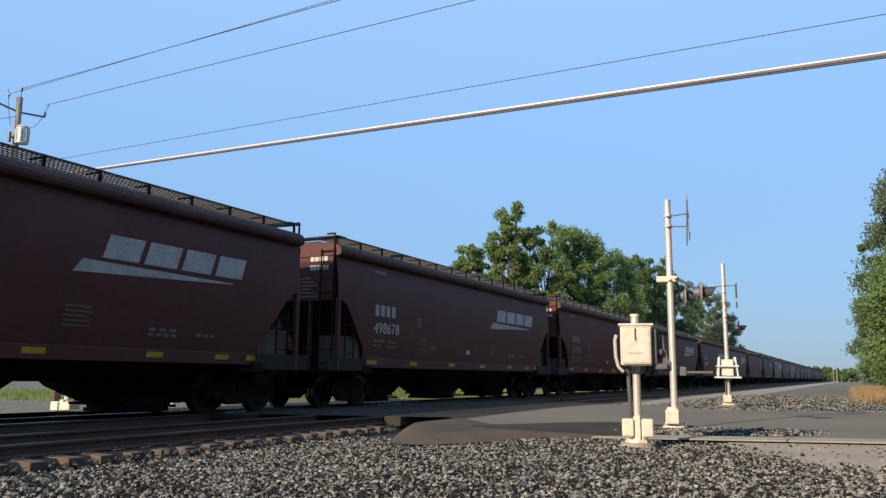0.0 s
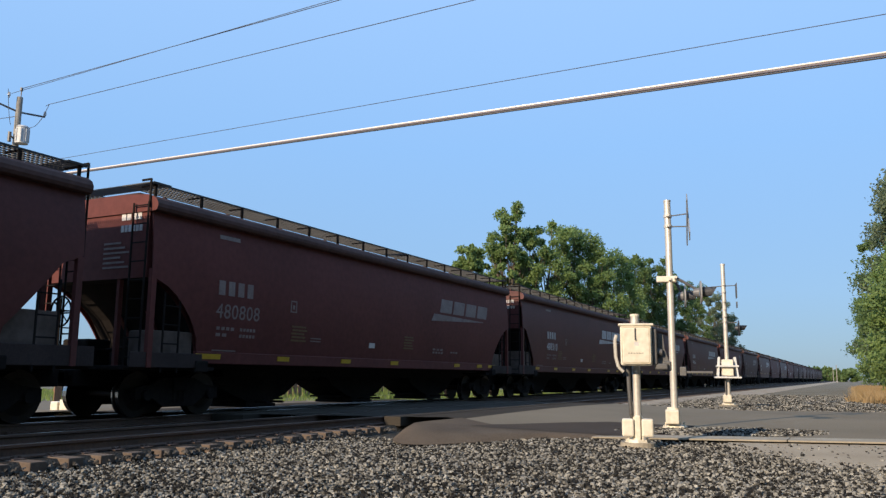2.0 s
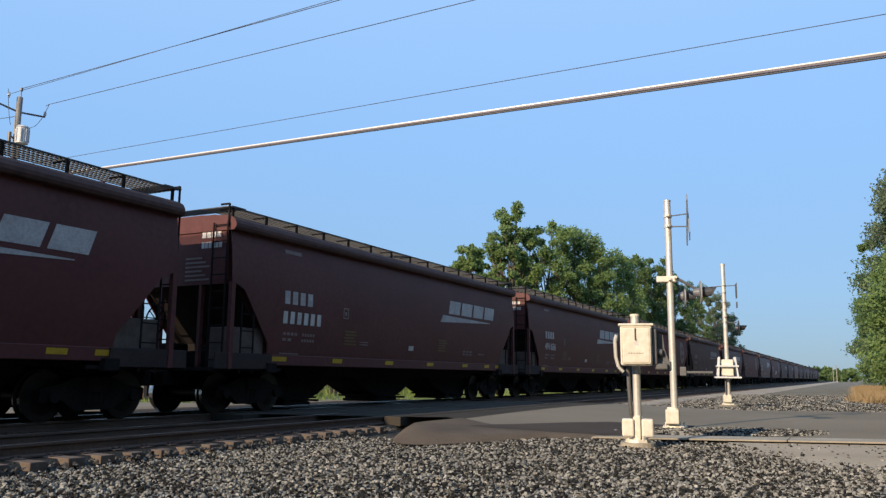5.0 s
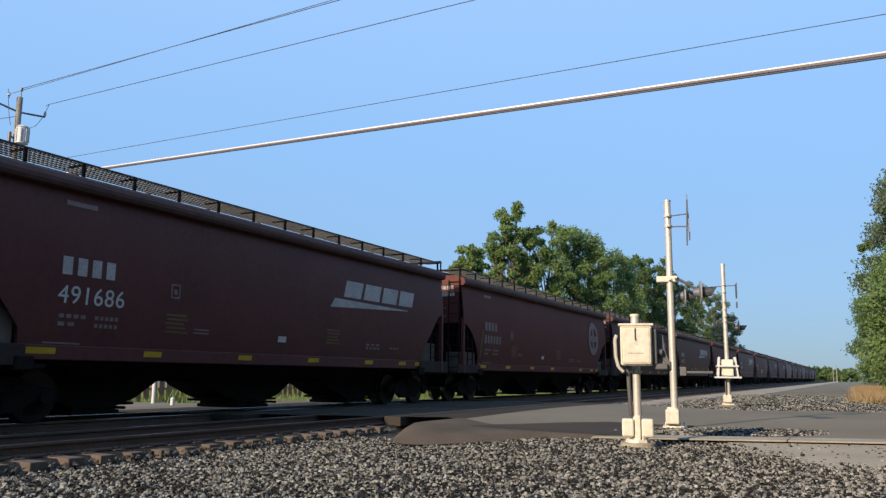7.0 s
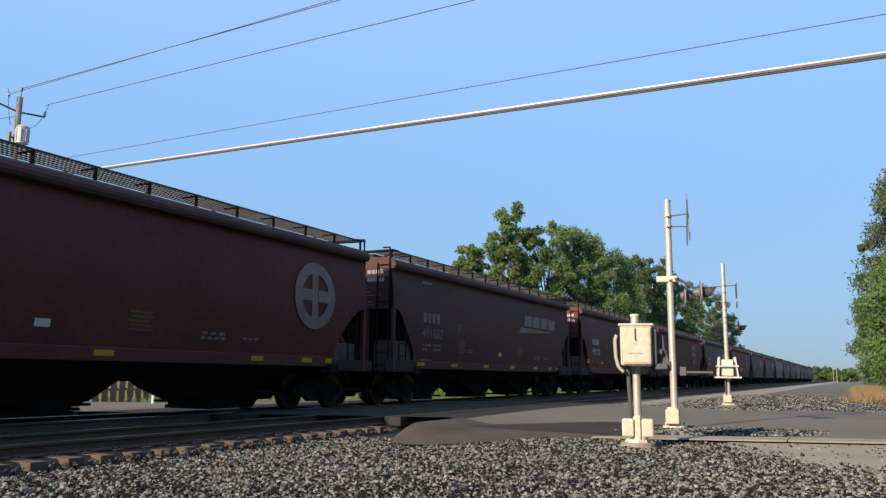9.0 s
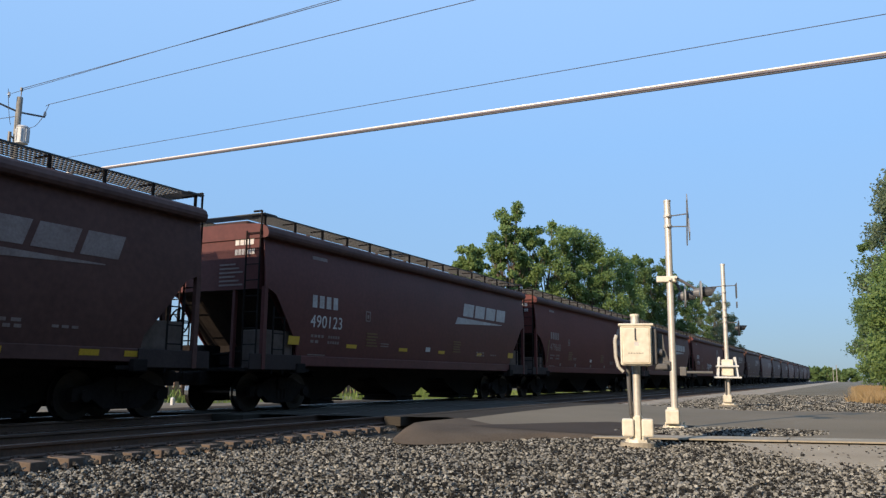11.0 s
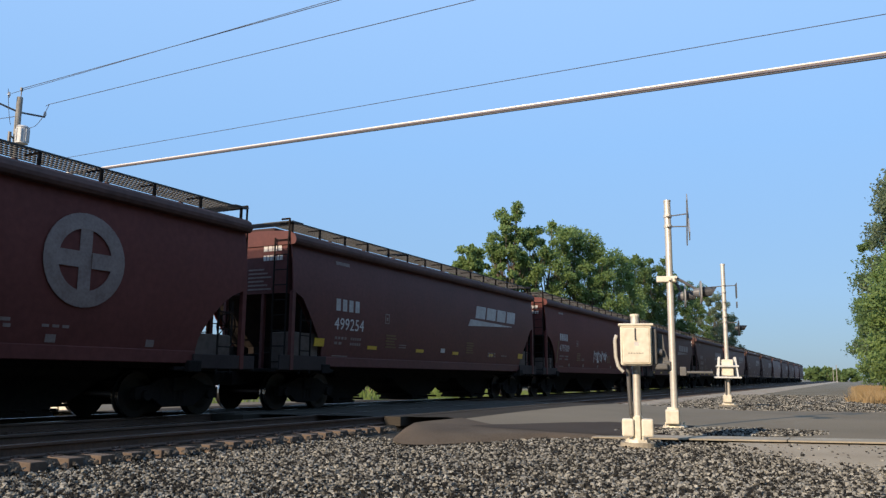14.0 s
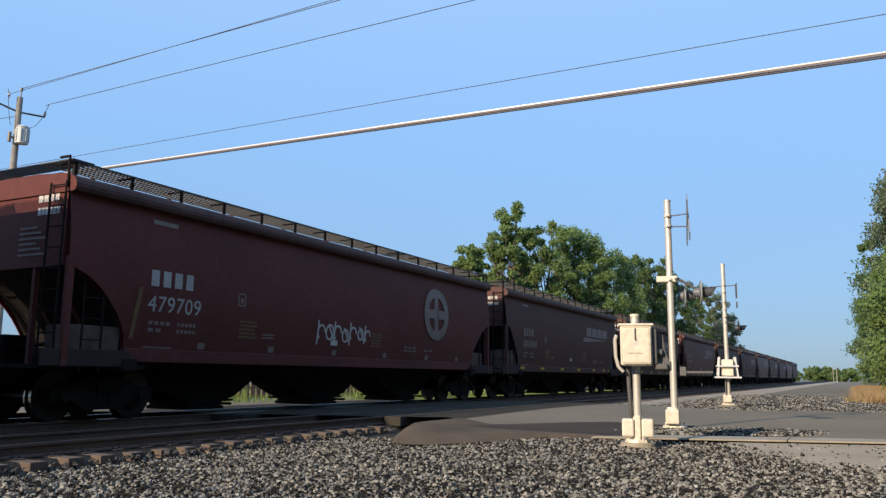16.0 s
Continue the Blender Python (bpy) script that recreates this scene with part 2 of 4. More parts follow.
# brown asphalt apron between the near track and the gravel
verts, faces = [], []
n_i, n_k = 18, 8
for i in range(n_i + 1):
    x = -7.6 + 4.4 * i / n_i
    u = i / n_i
    edge = 12.9 - 1.9 * math.sin(math.pi * min(1, u / 0.55)) * (u < 0.55) + 2.0 * u + 0.18 * noise.noise((x * 2.3, 5, 0)) + 0.1 * noise.noise((x * 6, 2, 0))
    for k in range(n_k + 1):
        y = edge + (road_near(x) + 0.25 - edge) * k / n_k
        top = road_z(x) + 0.012
        low = -0.22
        s = min(1, k / 2.5)
        verts.append((x, y, low + (top - low) * math.sin(s * math.pi / 2)))
faces = [(i * (n_k + 1) + k, (i + 1) * (n_k + 1) + k, (i + 1) * (n_k + 1) + k + 1, i * (n_k + 1) + k + 1) for i in range(n_i) for k in range(n_k)]
apron = tagged(raw("pavement_apron", verts, faces, PATCH), "brown crumbling asphalt apron beside the crossing", "pavement", kind="structure")
apron.data.shade_smooth()

# dark brown patch on the apron
verts, faces = [], []
for i in range(25):
    t = i / 24
    x = -6.6 + 3.4 * t
    lo = 14.0 + 1.0 * t + 0.12 * noise.noise((x * 3, 0, 8))
    hi = lo + 0.25 + 3.3 * min(1, t * 2.2) ** 0.8 + 0.2 * noise.noise((x * 2, 4, 8))
    for k in range(7):
        y = lo + (hi - lo) * k / 6
        verts.append((x, y, (road_z(x) + 0.016 if y < road_near(x) + 0.3 else road_z(x) + 0.05 * math.sin(math.pi * (y - road_near(x)) / 13.0) + 0.006)))
faces = [(i * 7 + k, i * 7 + 7 + k, i * 7 + 8 + k, i * 7 + k + 1) for i in range(24) for k in range(6)]
tagged(raw("pavement_patch", verts, faces, DARKPATCH), "dark brown patch on the pavement beside the tracks", "pavement", kind="structure")

# concrete strip along the near road edge
bm = B()
for i in range(7):
    x0 = -4.3 + i * 1.6
    a, b = road_near(x0), road_near(x0 + 1.58)
    vs = [bm.verts.new(c) for c in ((x0, a - 0.75, -0.2), (x0 + 1.58, b - 0.75, -0.2), (x0 + 1.58, b + 0.05, -0.2), (x0, a + 0.05, -0.2))]
    f = bm.faces.new(vs)
    top = bmesh.ops.extrude_face_region(bm, geom=[f])
    bmesh.ops.translate(bm, vec=(0, 0, 0.028), verts=[v for v in top["geom"] if isinstance(v, bmesh.types.BMVert)])
tagged(part("pavement_strip", bm, CONCRETE), "pale concrete strip along the road edge", "pavement", kind="structure")


# packed tan driveway between the strip and the loose stone
verts, faces = [], []
for i in range(17):
    x = -2.05 + 5.6 * i / 16
    a = 11.4 + 0.9 * noise.noise((x * 1.1, 3, 5)) + (2.6 - 1.6 * (x + 2.05) if x < -0.4 else -0.2)
    a = min(a, road_near(x) - 0.85)
    for k in range(9):
        y = a + (road_near(x) - 0.70 - a) * k / 8
        verts.append((x, y, ground_z(x, y) + (0.004 if k == 0 else 0.022 + 0.012 * math.sin(math.pi * k / 8))))
faces = [(i * 9 + k, i * 9 + 9 + k, i * 9 + 10 + k, i * 9 + k + 1) for i in range(16) for k in range(8)]
tagged(raw("pavement_driveway", verts, faces, TAN), "packed tan driveway beside the gravel", "pavement", kind="structure")


def rail_mesh(name, y0, y1):
    pts = [(-0.07, -0.17), (0.07, -0.17), (0.07, -0.15), (0.012, -0.13), (0.012, -0.045), (0.036, -0.035), (0.036, -0.004), (0.03, 0), (-0.03, 0), (-0.036, -0.004), (-0.036, -0.035), (-0.012, -0.045), (-0.012, -0.13), (-0.07, -0.15)]
    bm = B()
    loft(bm, pts, y0, y1)
    me = bpy.data.meshes.new(name)
    bmesh.ops.recalc_face_normals(bm, faces=bm.faces[:])
    bm.to_mesh(me)
    bm.free()
    me.materials.append(RAIL), me.materials.append(RAILTOP)
    for p in me.polygons:
        if p.normal.z > 0.9 and p.center.z > -0.01:
            p.material_index = 1
    return me


RAILMESH = rail_mesh("rail", -60, 1200)
bm = B()
box(bm, -1.28, 1.28, -0.115, 0.115, -0.36, -0.172, 0.012)
TIEMESH = bpy.data.meshes.new("tie")
bm.to_mesh(TIEMESH), bm.free()
TIEMESH.materials.append(TIE)
bm = B()
box(bm, -0.19, 0.19, -0.09, 0.09, -0.174, -0.158, 0.004)
for sx, sy in ((-0.1, -0.05), (0.1, 0.05), (0.1, -0.05)):
    box(bm, sx - 0.014, sx + 0.014, sy - 0.014, sy + 0.014, -0.16, -0.13)
PLATEMESH = bpy.data.meshes.new("tie_plate")
bm.to_mesh(PLATEMESH), bm.free()
PLATEMESH.materials.append(RAIL)


def track(x, label, spans):
    t = empty("railway_track", pose(x, 0, 0), label, "railway track", "double track")
    for s in (-0.755, 0.755):
        r = new("rail", RAILMESH)
        r.parent, r.location = t, (s, 0, 0)
        tagged(r, "rusty steel rail with a polished head")
    rnd = random.Random(int(-x * 10))
    for a, b, step in spans:
        y = a
        while y < b:
            o = new("tie", TIEMESH)
            o.parent, o.location = t, (rnd.uniform(-0.04, 0.04), y, rnd.uniform(-0.012, 0.006))
            o.rotation_euler = (0, 0, rnd.uniform(-0.02, 0.02))
            if y < 14.8:
                for s in (-0.755, 0.755):
                    q = new("tie_plate", PLATEMESH)
                    q.parent, q.location = t, (s, y, 0)
            y += step
    return t


track(NEAR, "empty near railway track with rusty rails and weathered wooden ties", [(-3, 14.9, 0.5), (28, 90, 0.52)])
track(FAR, "far railway track under the moving freight train", [(-3, 9.5, 0.5), (26, 60, 0.52)])

# crossing panels of timber between and beside the rails, coloured dark for train shade
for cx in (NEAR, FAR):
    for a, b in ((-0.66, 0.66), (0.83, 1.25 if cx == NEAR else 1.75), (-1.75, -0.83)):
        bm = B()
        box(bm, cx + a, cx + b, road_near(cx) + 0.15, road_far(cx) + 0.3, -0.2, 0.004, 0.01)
        tagged(part("pavement_panel", bm, CROSSING), "asphalt crossing panel beside the rails, darkened for the train's shade", "pavement", kind="structure")


# pale ballast shoulder of the near track beyond the road
verts, faces = [], []
sy = list(np.arange(28.5, 80, 1.5)) + [90, 110, 140, 200, 300, 500, 1200]
for y in sy:
    for x, z in ((-8.85, -0.20), (-8.1, -0.205), (-7.2, -0.24), (-6.2 + 0.25 * noise.noise((0, y * 0.4, 2)), -0.262)):
        verts.append((x, y + (x + 8.85) * 0.25, z + 0.012 * noise.noise((x, y, 4))))
faces = [(j * 4 + i, j * 4 + i + 1, j * 4 + i + 5, j * 4 + i + 4) for j in range(len(sy) - 1) for i in range(3)]
tagged(raw("ground_shoulder", verts, faces, PALEGRAVEL), "pale crushed stone shoulder along the near track", "ground", kind="structure")


# ---- loose stones ----
def scatter(name, count, place, size, material, label, seed, category="gravel"):
    rng = np.random.default_rng(seed)
    bm = B()
    bmesh.ops.create_cone(bm, cap_ends=True, segments=5, radius1=1.0, radius2=0.62, depth=1.25)
    bmesh.ops.triangulate(bm, faces=bm.faces[:])
    base = np.array([v.co[:] for v in bm.verts])
    tris = np.array([[v.index for v in f.verts] for f in bm.faces])
    bm.free()
    pos = place(rng, count)
    n = len(pos)
    s = size[0] + (size[1] - size[0]) * rng.random(n) ** 1.8
    warp = base[None] * (0.66 + 0.6 * rng.random((n, len(base), 1))) + 0.18 * rng.normal(size=(n, len(base), 3))
    warp *= np.stack([0.8 + 0.5 * rng.random(n), 0.8 + 0.4 * rng.random(n), 0.55 + 0.35 * rng.random(n)], 1)[:, None]
    a = rng.random(n) * 6.283
    c, d = np.cos(a)[:, None], np.sin(a)[:, None]
    x, y = warp[:, :, 0] * c - warp[:, :, 1] * d, warp[:, :, 0] * d + warp[:, :, 1] * c
    v = np.stack([x, y, warp[:, :, 2]], 2) * s[:, None, None] + pos[:, None]
    f = (tris[None] + (np.arange(n) * len(base))[:, None, None]).reshape(-1, 3)
    me = bpy.data.meshes.new(name)
    me.from_pydata(v.reshape(-1, 3).tolist(), [], f.tolist())
    me.materials.append(material)
    return tagged(new(name, me), label, category, kind="stuff")


def stones_front(rng, n):
    x = rng.uniform(-8.8, 1.2, n)
    y = 3.2 + 12.6 * rng.random(n)
    w = np.clip((x + 7.6) / 4.4, 0, 1)
    edge = np.where(x < -3.2, 13.25 - 1.9 * np.sin(np.pi * np.clip(w / 0.55, 0, 1)) + 2.0 * w, 15.4 + 0.35 * (x + 0.5))
    ok = (y < edge - 0.1 * rng.random(n)) & (x > -1.62 * y - 0.6) & (x < 0.06 * y + 0.6)
    thin = (x > -2.3 + 0.5 * rng.random(n)) & (y > 11.0 + 1.3 * rng.random(n) + 1.8 * np.clip(-0.5 - x, 0, 2)) & (rng.random(n) < 0.94)
    ok &= ~thin
    ok &= (rng.random(n) < (y - 3.0) / 1.6) & (rng.random(n) < (1.3 - x) / 1.2)
    x, y = x[ok], y[ok]
    z = np.array([ground_z(a, b) for a, b in zip(x, y)]) + 0.045 * rng.random(len(x)) ** 2
    return np.stack([x, y, z], 1)


def stones_track(rng, n):
    x = rng.uniform(-15.4, -8.6, n)
    y = rng.uniform(0, 14.8, n)
    keep = np.abs(np.abs(x - NEAR) - 0.755) > 0.12
    x, y = x[keep], y[keep]
    return np.stack([x, y, np.full(len(x), -0.235) + 0.02 * rng.random(len(x))], 1)


def stones_island(rng, n):
    a, r = rng.random(n) * 6.283, rng.random(n) ** 0.6
    x, y = -2.5 + 2.0 * r * np.cos(a), 17.15 + 1.25 * r * np.sin(a) + 0.35 * 2.0 * r * np.cos(a)
    return np.stack([x, y, np.full(n, -0.165) + 0.03 * (1 - r)], 1)


def stones_far(rng, n):
    x = -8.8 + 10.5 * rng.random(n) ** 1.7
    y = road_far(x) + 0.25 + 0.5 * rng.random(n) + 32 * rng.random(n) ** 1.8
    return np.stack([x, y, np.full(n, -0.235)], 1)


scatter("ballast", 165000, stones_front, (0.011, 0.032), STONE, "grey and tan crushed stone ballast in the foreground", 1)
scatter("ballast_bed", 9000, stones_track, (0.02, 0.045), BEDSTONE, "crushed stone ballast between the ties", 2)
scatter("ballast_shoulder", 16000, stones_far, (0.02, 0.055), STONE, "loose crushed stone beyond the road", 3)
scatter("loose_stones", 3500, stones_island, (0.015, 0.045), STONE, "loose crushed stone round the signal mast", 9)

# ---- covered hopper cars ----
HALF = 8.35          # from the middle of a car to its corner posts
SIDE = 1.60          # half its width


def bulge(z):
    """How far the rolled side lies inside the belt line at height z."""
    return -0.13 * ((z - 2.75) / 1.5) ** 2


def ends(pts):
    """An outline of one half (y, z), mirrored to both ends of the car."""
    return pts + [(-y, z) for y, z in reversed(pts)]


def stencil(name, body, z, y, size, parent, material):
    cu = bpy.data.curves.new(name, "FONT")
    cu.body, cu.size, cu.extrude = body, size, 0.003
    cu.space_character = 1.08
    tmp = new("tmp", cu)
    bpy.context.view_layer.update()
    me = bpy.data.meshes.new_from_object(tmp.evaluated_get(bpy.context.evaluated_depsgraph_get()))
    bpy.data.objects.remove(tmp)
    me.materials.clear()
    me.materials.append(material)
    for v in me.vertices:
        v.co.z += bulge(z + v.co.y)
    ob = new(name, me)
    ob.parent = parent
    ob.matrix_basis = Matrix(((0, 0, 1, SIDE + 0.004), (1, 0, 0, y), (0, 1, 0, z), (0, 0, 0, 1)))
    return ob


def plates(name, quads, parent, material, label="", x=SIDE + 0.004):
    """Thin painted shapes on the side of a car, each an outline in (y, z)."""
    bm = B()
    for q in quads:
        prism(bm, q, x - 0.006, x + 0.004)
    for v in bm.verts:
        v.co.x += bulge(v.co.z)
    return part(name, bm, material, parent, label)


def rect(y0, y1, z0, z1, lean=0.0):
    return [(y0, z0), (y1, z0), (y1 + lean, z1), (y0 + lean, z1)]


def bars(y0, y1, z, h, n, gap=0.35):
    step = (y1 - y0) / n
    return [rect(y0 + i * step, y0 + (i + 1 - gap) * step, z, z + h) for i in range(n)]


def wheelset(parent, y):
    bm = B()
    for s in (-1, 1):
        rod(bm, (s * 0.70, 0, 0), (s * 0.82, 0, 0), 0.455, n=28)
        rod(bm, (s * 0.66, 0, 0), (s * 0.70, 0, 0), 0.49, n=28)
        rod(bm, (s * 0.82, 0, 0), (s * 0.86, 0, 0), 0.33, 0.12, n=20)
    rod(bm, (-1.05, 0, 0), (1.05, 0, 0), 0.08, n=12)
    ob = part("wheelset", bm, WHEEL, parent, "steel wheel pair on its axle")
    ob.data.materials.append(TREAD)
    for p in ob.data.polygons:
        r = math.hypot(p.center.y, p.center.z)
        if r > 0.43 and abs(p.normal.x) < 0.3:
            p.material_index = 1
    ob.location = (0, y, 0.46)
    return ob


def truck(parent, y):
    bm = B()
    for s in (-1, 1):
        x0, x1 = (s * 0.93, s * 1.09) if s > 0 else (s * 1.09, s * 0.93)
        prism(bm, [(y - 1.15, 0.36), (y - 1.15, 0.60), (y - 0.75, 0.66), (y - 0.42, 0.80), (y + 0.42, 0.80), (y + 0.75, 0.66), (y + 1.15, 0.60), (y + 1.15, 0.36),
                   (y + 0.72, 0.40), (y + 0.42, 0.20), (y - 0.42, 0.20), (y - 0.72, 0.40)], x0, x1)
        for k in (-0.14, 0, 0.14):
            rod(bm, (s * 1.06, y + k, 0.30), (s * 1.06, y + k, 0.55), 0.055, n=8)
        for k in (-0.89, 0.89):
            rod(bm, (s * 1.05, y + k, 0.46), (s * 1.17, y + k, 0.46), 0.115, n=12)
    box(bm, -1.15, 1.15, y - 0.2, y + 0.2, 0.52, 0.82, 0.03)
    return part("truck_frame", bm, BLACKISH, parent, "grimy cast steel truck frame")


def ladder(parent, x, y, z0, z1, wide, along):
    bm = B()
    d = Vector((0, 1, 0)) if along else Vector((1, 0, 0))
    for s in (-0.5, 0.5):
        o = d * wide * s
        rod(bm, (x + o.x, y + o.y, z0), (x + o.x, y + o.y, z1), 0.022, n=6)
    k = z0 + 0.2
    while k < z1:
        o = d * wide * 0.5
        rod(bm, (x - o.x, y - o.y, k), (x + o.x, y + o.y, k), 0.014, n=6)
        k += 0.38
    return part("ladder", bm, BLACKISH, parent)


def hopper_car(old, half, paint, deck=4.70):
    """One covered hopper car, its middle at the origin, on the rails."""
    car = empty("hopper_car", Matrix(), "x", "freight car", "cars of the grain train")
    # body with sloped end sheets
    if old:
        cut = [(half, 2.78), (half - 0.25, 2.74), (half - 0.7, 2.45), (half - 1.1, 2.05), (half - 1.35, 1.65), (half - 1.43, 1.12)]
    else:
        cut = [(half, 2.90), (half - 0.37, 2.84), (half - 1.0, 2.05), (half - 1.37, 1.62), (half - 1.42, 1.12)]
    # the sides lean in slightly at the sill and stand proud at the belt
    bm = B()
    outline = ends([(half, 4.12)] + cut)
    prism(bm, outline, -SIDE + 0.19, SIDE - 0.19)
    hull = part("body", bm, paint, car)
    # end slopes and underside blackened: shade of the end openings plus grime
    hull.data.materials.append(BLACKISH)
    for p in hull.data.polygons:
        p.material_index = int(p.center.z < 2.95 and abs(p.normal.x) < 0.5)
    # side sheets with their curved skirts
    for s in (-1, 1):
        bm = B()
        rows = []
        for i in range(19):
            z = 1.12 + 3.02 * i / 18
            lim = half
            for (y0, z0), (y1, z1) in zip(cut, cut[1:]):
                if z1 <= z <= z0:
                    lim = y0 + (y1 - y0) * (z0 - z) / (z0 - z1)
            x = SIDE + bulge(z)
            rows.append([bm.verts.new((s * xx, yy, z)) for xx, yy in ((x, -lim), (x, lim), (x - 0.03, lim), (x - 0.03, -lim))])
        for lo, hi in zip(rows, rows[1:]):
            for k in range(4):
                bm.faces.new((lo[k], lo[(k + 1) % 4], hi[(k + 1) % 4], hi[k]))
        bm.faces.new(rows[0][::-1]), bm.faces.new(rows[-1])
        part("side_sheet", bm, paint, car)
        bm = B()
        a, b = sorted((s * (SIDE - 0.20), s * (SIDE - 0.085)))
        prism(bm, [(1.4 - half, 1.10), (half - 1.4, 1.10), (half - 1.4, 1.36), (1.4 - half, 1.36)], a, b)
        bmesh.ops.bevel(bm, geom=bm.edges[:], offset=0.012, segments=1, affect="EDGES")
        part("side_sill", bm, paint, car)
    # roof: a rolled eave over each side, rising to the hatches
    prof = [(-1.58, 4.12), (-1.63, 4.14), (-1.66, 4.20), (-1.66, 4.27), (-1.61, 4.36), (-1.50, 4.43), (-1.36, 4.47), (-0.6, 4.52), (0.6, 4.52), (1.36, 4.47), (1.50, 4.43), (1.61, 4.36), (1.66, 4.27), (1.66, 4.20), (1.63, 4.14), (1.58, 4.12)]
    bm = B()
    loft(bm, prof, -half - 0.04, half + 0.04)
    roof = part("roof", bm, ROOF, car, "dusty rolled steel roof edge")
    roof.data.materials.append(paint)
    for p in roof.data.polygons:
        p.material_index = int(abs(p.normal.y) > 0.9)
    bm = B()
    box(bm, -0.56, 0.56, 0.45 - half, half - 0.45, 4.50, deck, 0.04)
    for i in range(9):
        y = (half - 1.15) * (i / 4 - 1)
        box(bm, -0.60, 0.60, y - 0.03, y + 0.03, 4.50, deck + 0.02)
    part("hatch", bm, ROOF, car, "long roof hatch cover")
    # running boards: open grating on brackets
    for s in (-1, 1):
        verts, faces = [], []

        def bar(x0, x1, y0, y1, z0, z1):
            k = len(verts)
            verts.extend([(x, y, z) for z in (z0, z1) for y in (y0, y1) for x in (x0, x1)])
            faces.extend([(k, k + 2, k + 3, k + 1), (k + 4, k + 5, k + 7, k + 6), (k, k + 1, k + 5, k + 4), (k + 2, k + 6, k + 7, k + 3), (k, k + 4, k + 6, k + 2), (k + 1, k + 3, k + 7, k + 5)])

        c = s * 1.02
        for i in range(int((2 * half + 0.1) / 0.09)):
            y = -half - 0.05 + i * 0.09
            bar(c - 0.40, c + 0.40, y, y + 0.010, deck, deck + 0.022)
        for k in range(7):
            x = c - 0.40 + 0.133 * k
            bar(x - 0.004, x + 0.004, -half - 0.05, half + 0.05, deck - 0.002, deck + 0.024)
        bar(c + s * 0.39 - 0.006, c + s * 0.39 + 0.006, -half - 0.05, half + 0.05, deck - 0.01, deck + 0.03)
        tagged(raw("running_board", verts, faces, GRATE, car, "open steel grating walkway along the roof"), kind="stuff")
        for i in range(15):
            y = (half - 0.1) * (i / 7 - 1)
            bm = B()
            box(bm, c + s * 0.39 - 0.02, c + s * 0.39 + 0.02, y - 0.03, y + 0.03, 4.40, deck)
            box(bm, min(c, c + s * 0.39), max(c, c + s * 0.39), y - 0.02, y + 0.02, deck - 0.03, deck - 0.003)
            part("bracket", bm, BLACKISH, car)
    # cross walks at both ends
    for e in (-1, 1):
        verts, faces = [], []
        for i in range(52):
            x = -1.56 + i * 0.06
            k = len(verts)
            y0, y1 = sorted((e * (half + 0.05), e * (half - 0.42)))
            verts.extend([(xx, yy, zz) for zz in (deck, deck + 0.025) for yy in (y0, y1) for xx in (x, x + 0.012)])
            faces.extend([(k, k + 2, k + 3, k + 1), (k + 4, k + 5, k + 7, k + 6), (k, k + 1, k + 5, k + 4), (k + 2, k + 6, k + 7, k + 3), (k, k + 4, k + 6, k + 2), (k + 1, k + 3, k + 7, k + 5)])
        tagged(raw("crossover_walk", verts, faces, GRATE, car), kind="stuff")
        # hand hold hoop at the corner of the walk
        for s in (-1, 1):
            bm = B()
            rod(bm, (s * 1.45, e * (half + 0.06), 4.2), (s * 1.45, e * (half + 0.06), deck + 0.08), 0.025, n=6)
            rod(bm, (s * 1.45, e * (half + 0.06), deck + 0.07), (s * 1.2, e * (half + 0.06), deck + 0.07), 0.025, n=6)
            part("grab_iron", bm, BLACKISH, car)
        # end posts, ladders, platform, brake gear
        for s in (-1, 1):
            bm = B()
            box(bm, s * 1.55 - 0.05, s * 1.55 + 0.05, e * (half - 0.05) - 0.06, e * (half - 0.05) + 0.06, 1.0, 2.95)
            part("corner_post", bm, paint, car)
            bm = B()
            box(bm, s * 0.62 - 0.04, s * 0.62 + 0.04, e * (half - 0.07) - 0.05, e * (half - 0.07) + 0.05, 1.0, 3.0)
            part("end_post", bm, paint, car)
            ladder(car, s * 1.56, e * (half - 0.6), 0.9, 2.5, 0.42, True)
            ladder(car, s * 1.25, e * (half + 0.09), 1.0, 4.3, 0.42, False)
            # side plate over the truck
            bm = B()
            a, b = sorted((e * (half - 1.5), e * (half + 0.4)))
            c0, c1 = sorted((s * (SIDE - 0.07), s * (SIDE - 0.02)))
            box(bm, c0, c1, a, b, 1.00, 1.36 if not old else 1.30, 0.01)
            part("shear_plate", bm, GREYPLATE, car, "grey-brown end side plate")
            bm = B()
            a, b = sorted((e * (half - 1.65), e * (half - 1.3)))
            c0, c1 = sorted((s * (SIDE - 0.12), s * (SIDE + 0.02)))
            box(bm, c0, c1, a, b, 0.92, 1.16, 0.02)
            part("jacking_pad", bm, BLACKISH, car)
        bm = B()
        a, b = sorted((e * (half - 1.35), e * (half - 0.25)))
        box(bm, 0.75, 1.42, a, b, 1.03, 1.95 if not old else 1.75, 0.03)
        part("end_cabinet", bm, DUSTY, car, "grey-brown steel cabinet on the end platform")
        bm = B()
        a, b = sorted((e * (half - 0.9), e * (half - 0.3)))
        box(bm, -1.3, -0.5, a, b, 1.03, 1.6, 0.05)
        rod(bm, (-0.5, e * (half - 0.6), 1.35), (0.7, e * (half - 0.6), 1.45), 0.04, n=8)
        part("brake_cylinder", bm, BLACKISH, car)
        bm = B()
        a, b = sorted((e * (half - 1.95), e * (half + 0.5)))
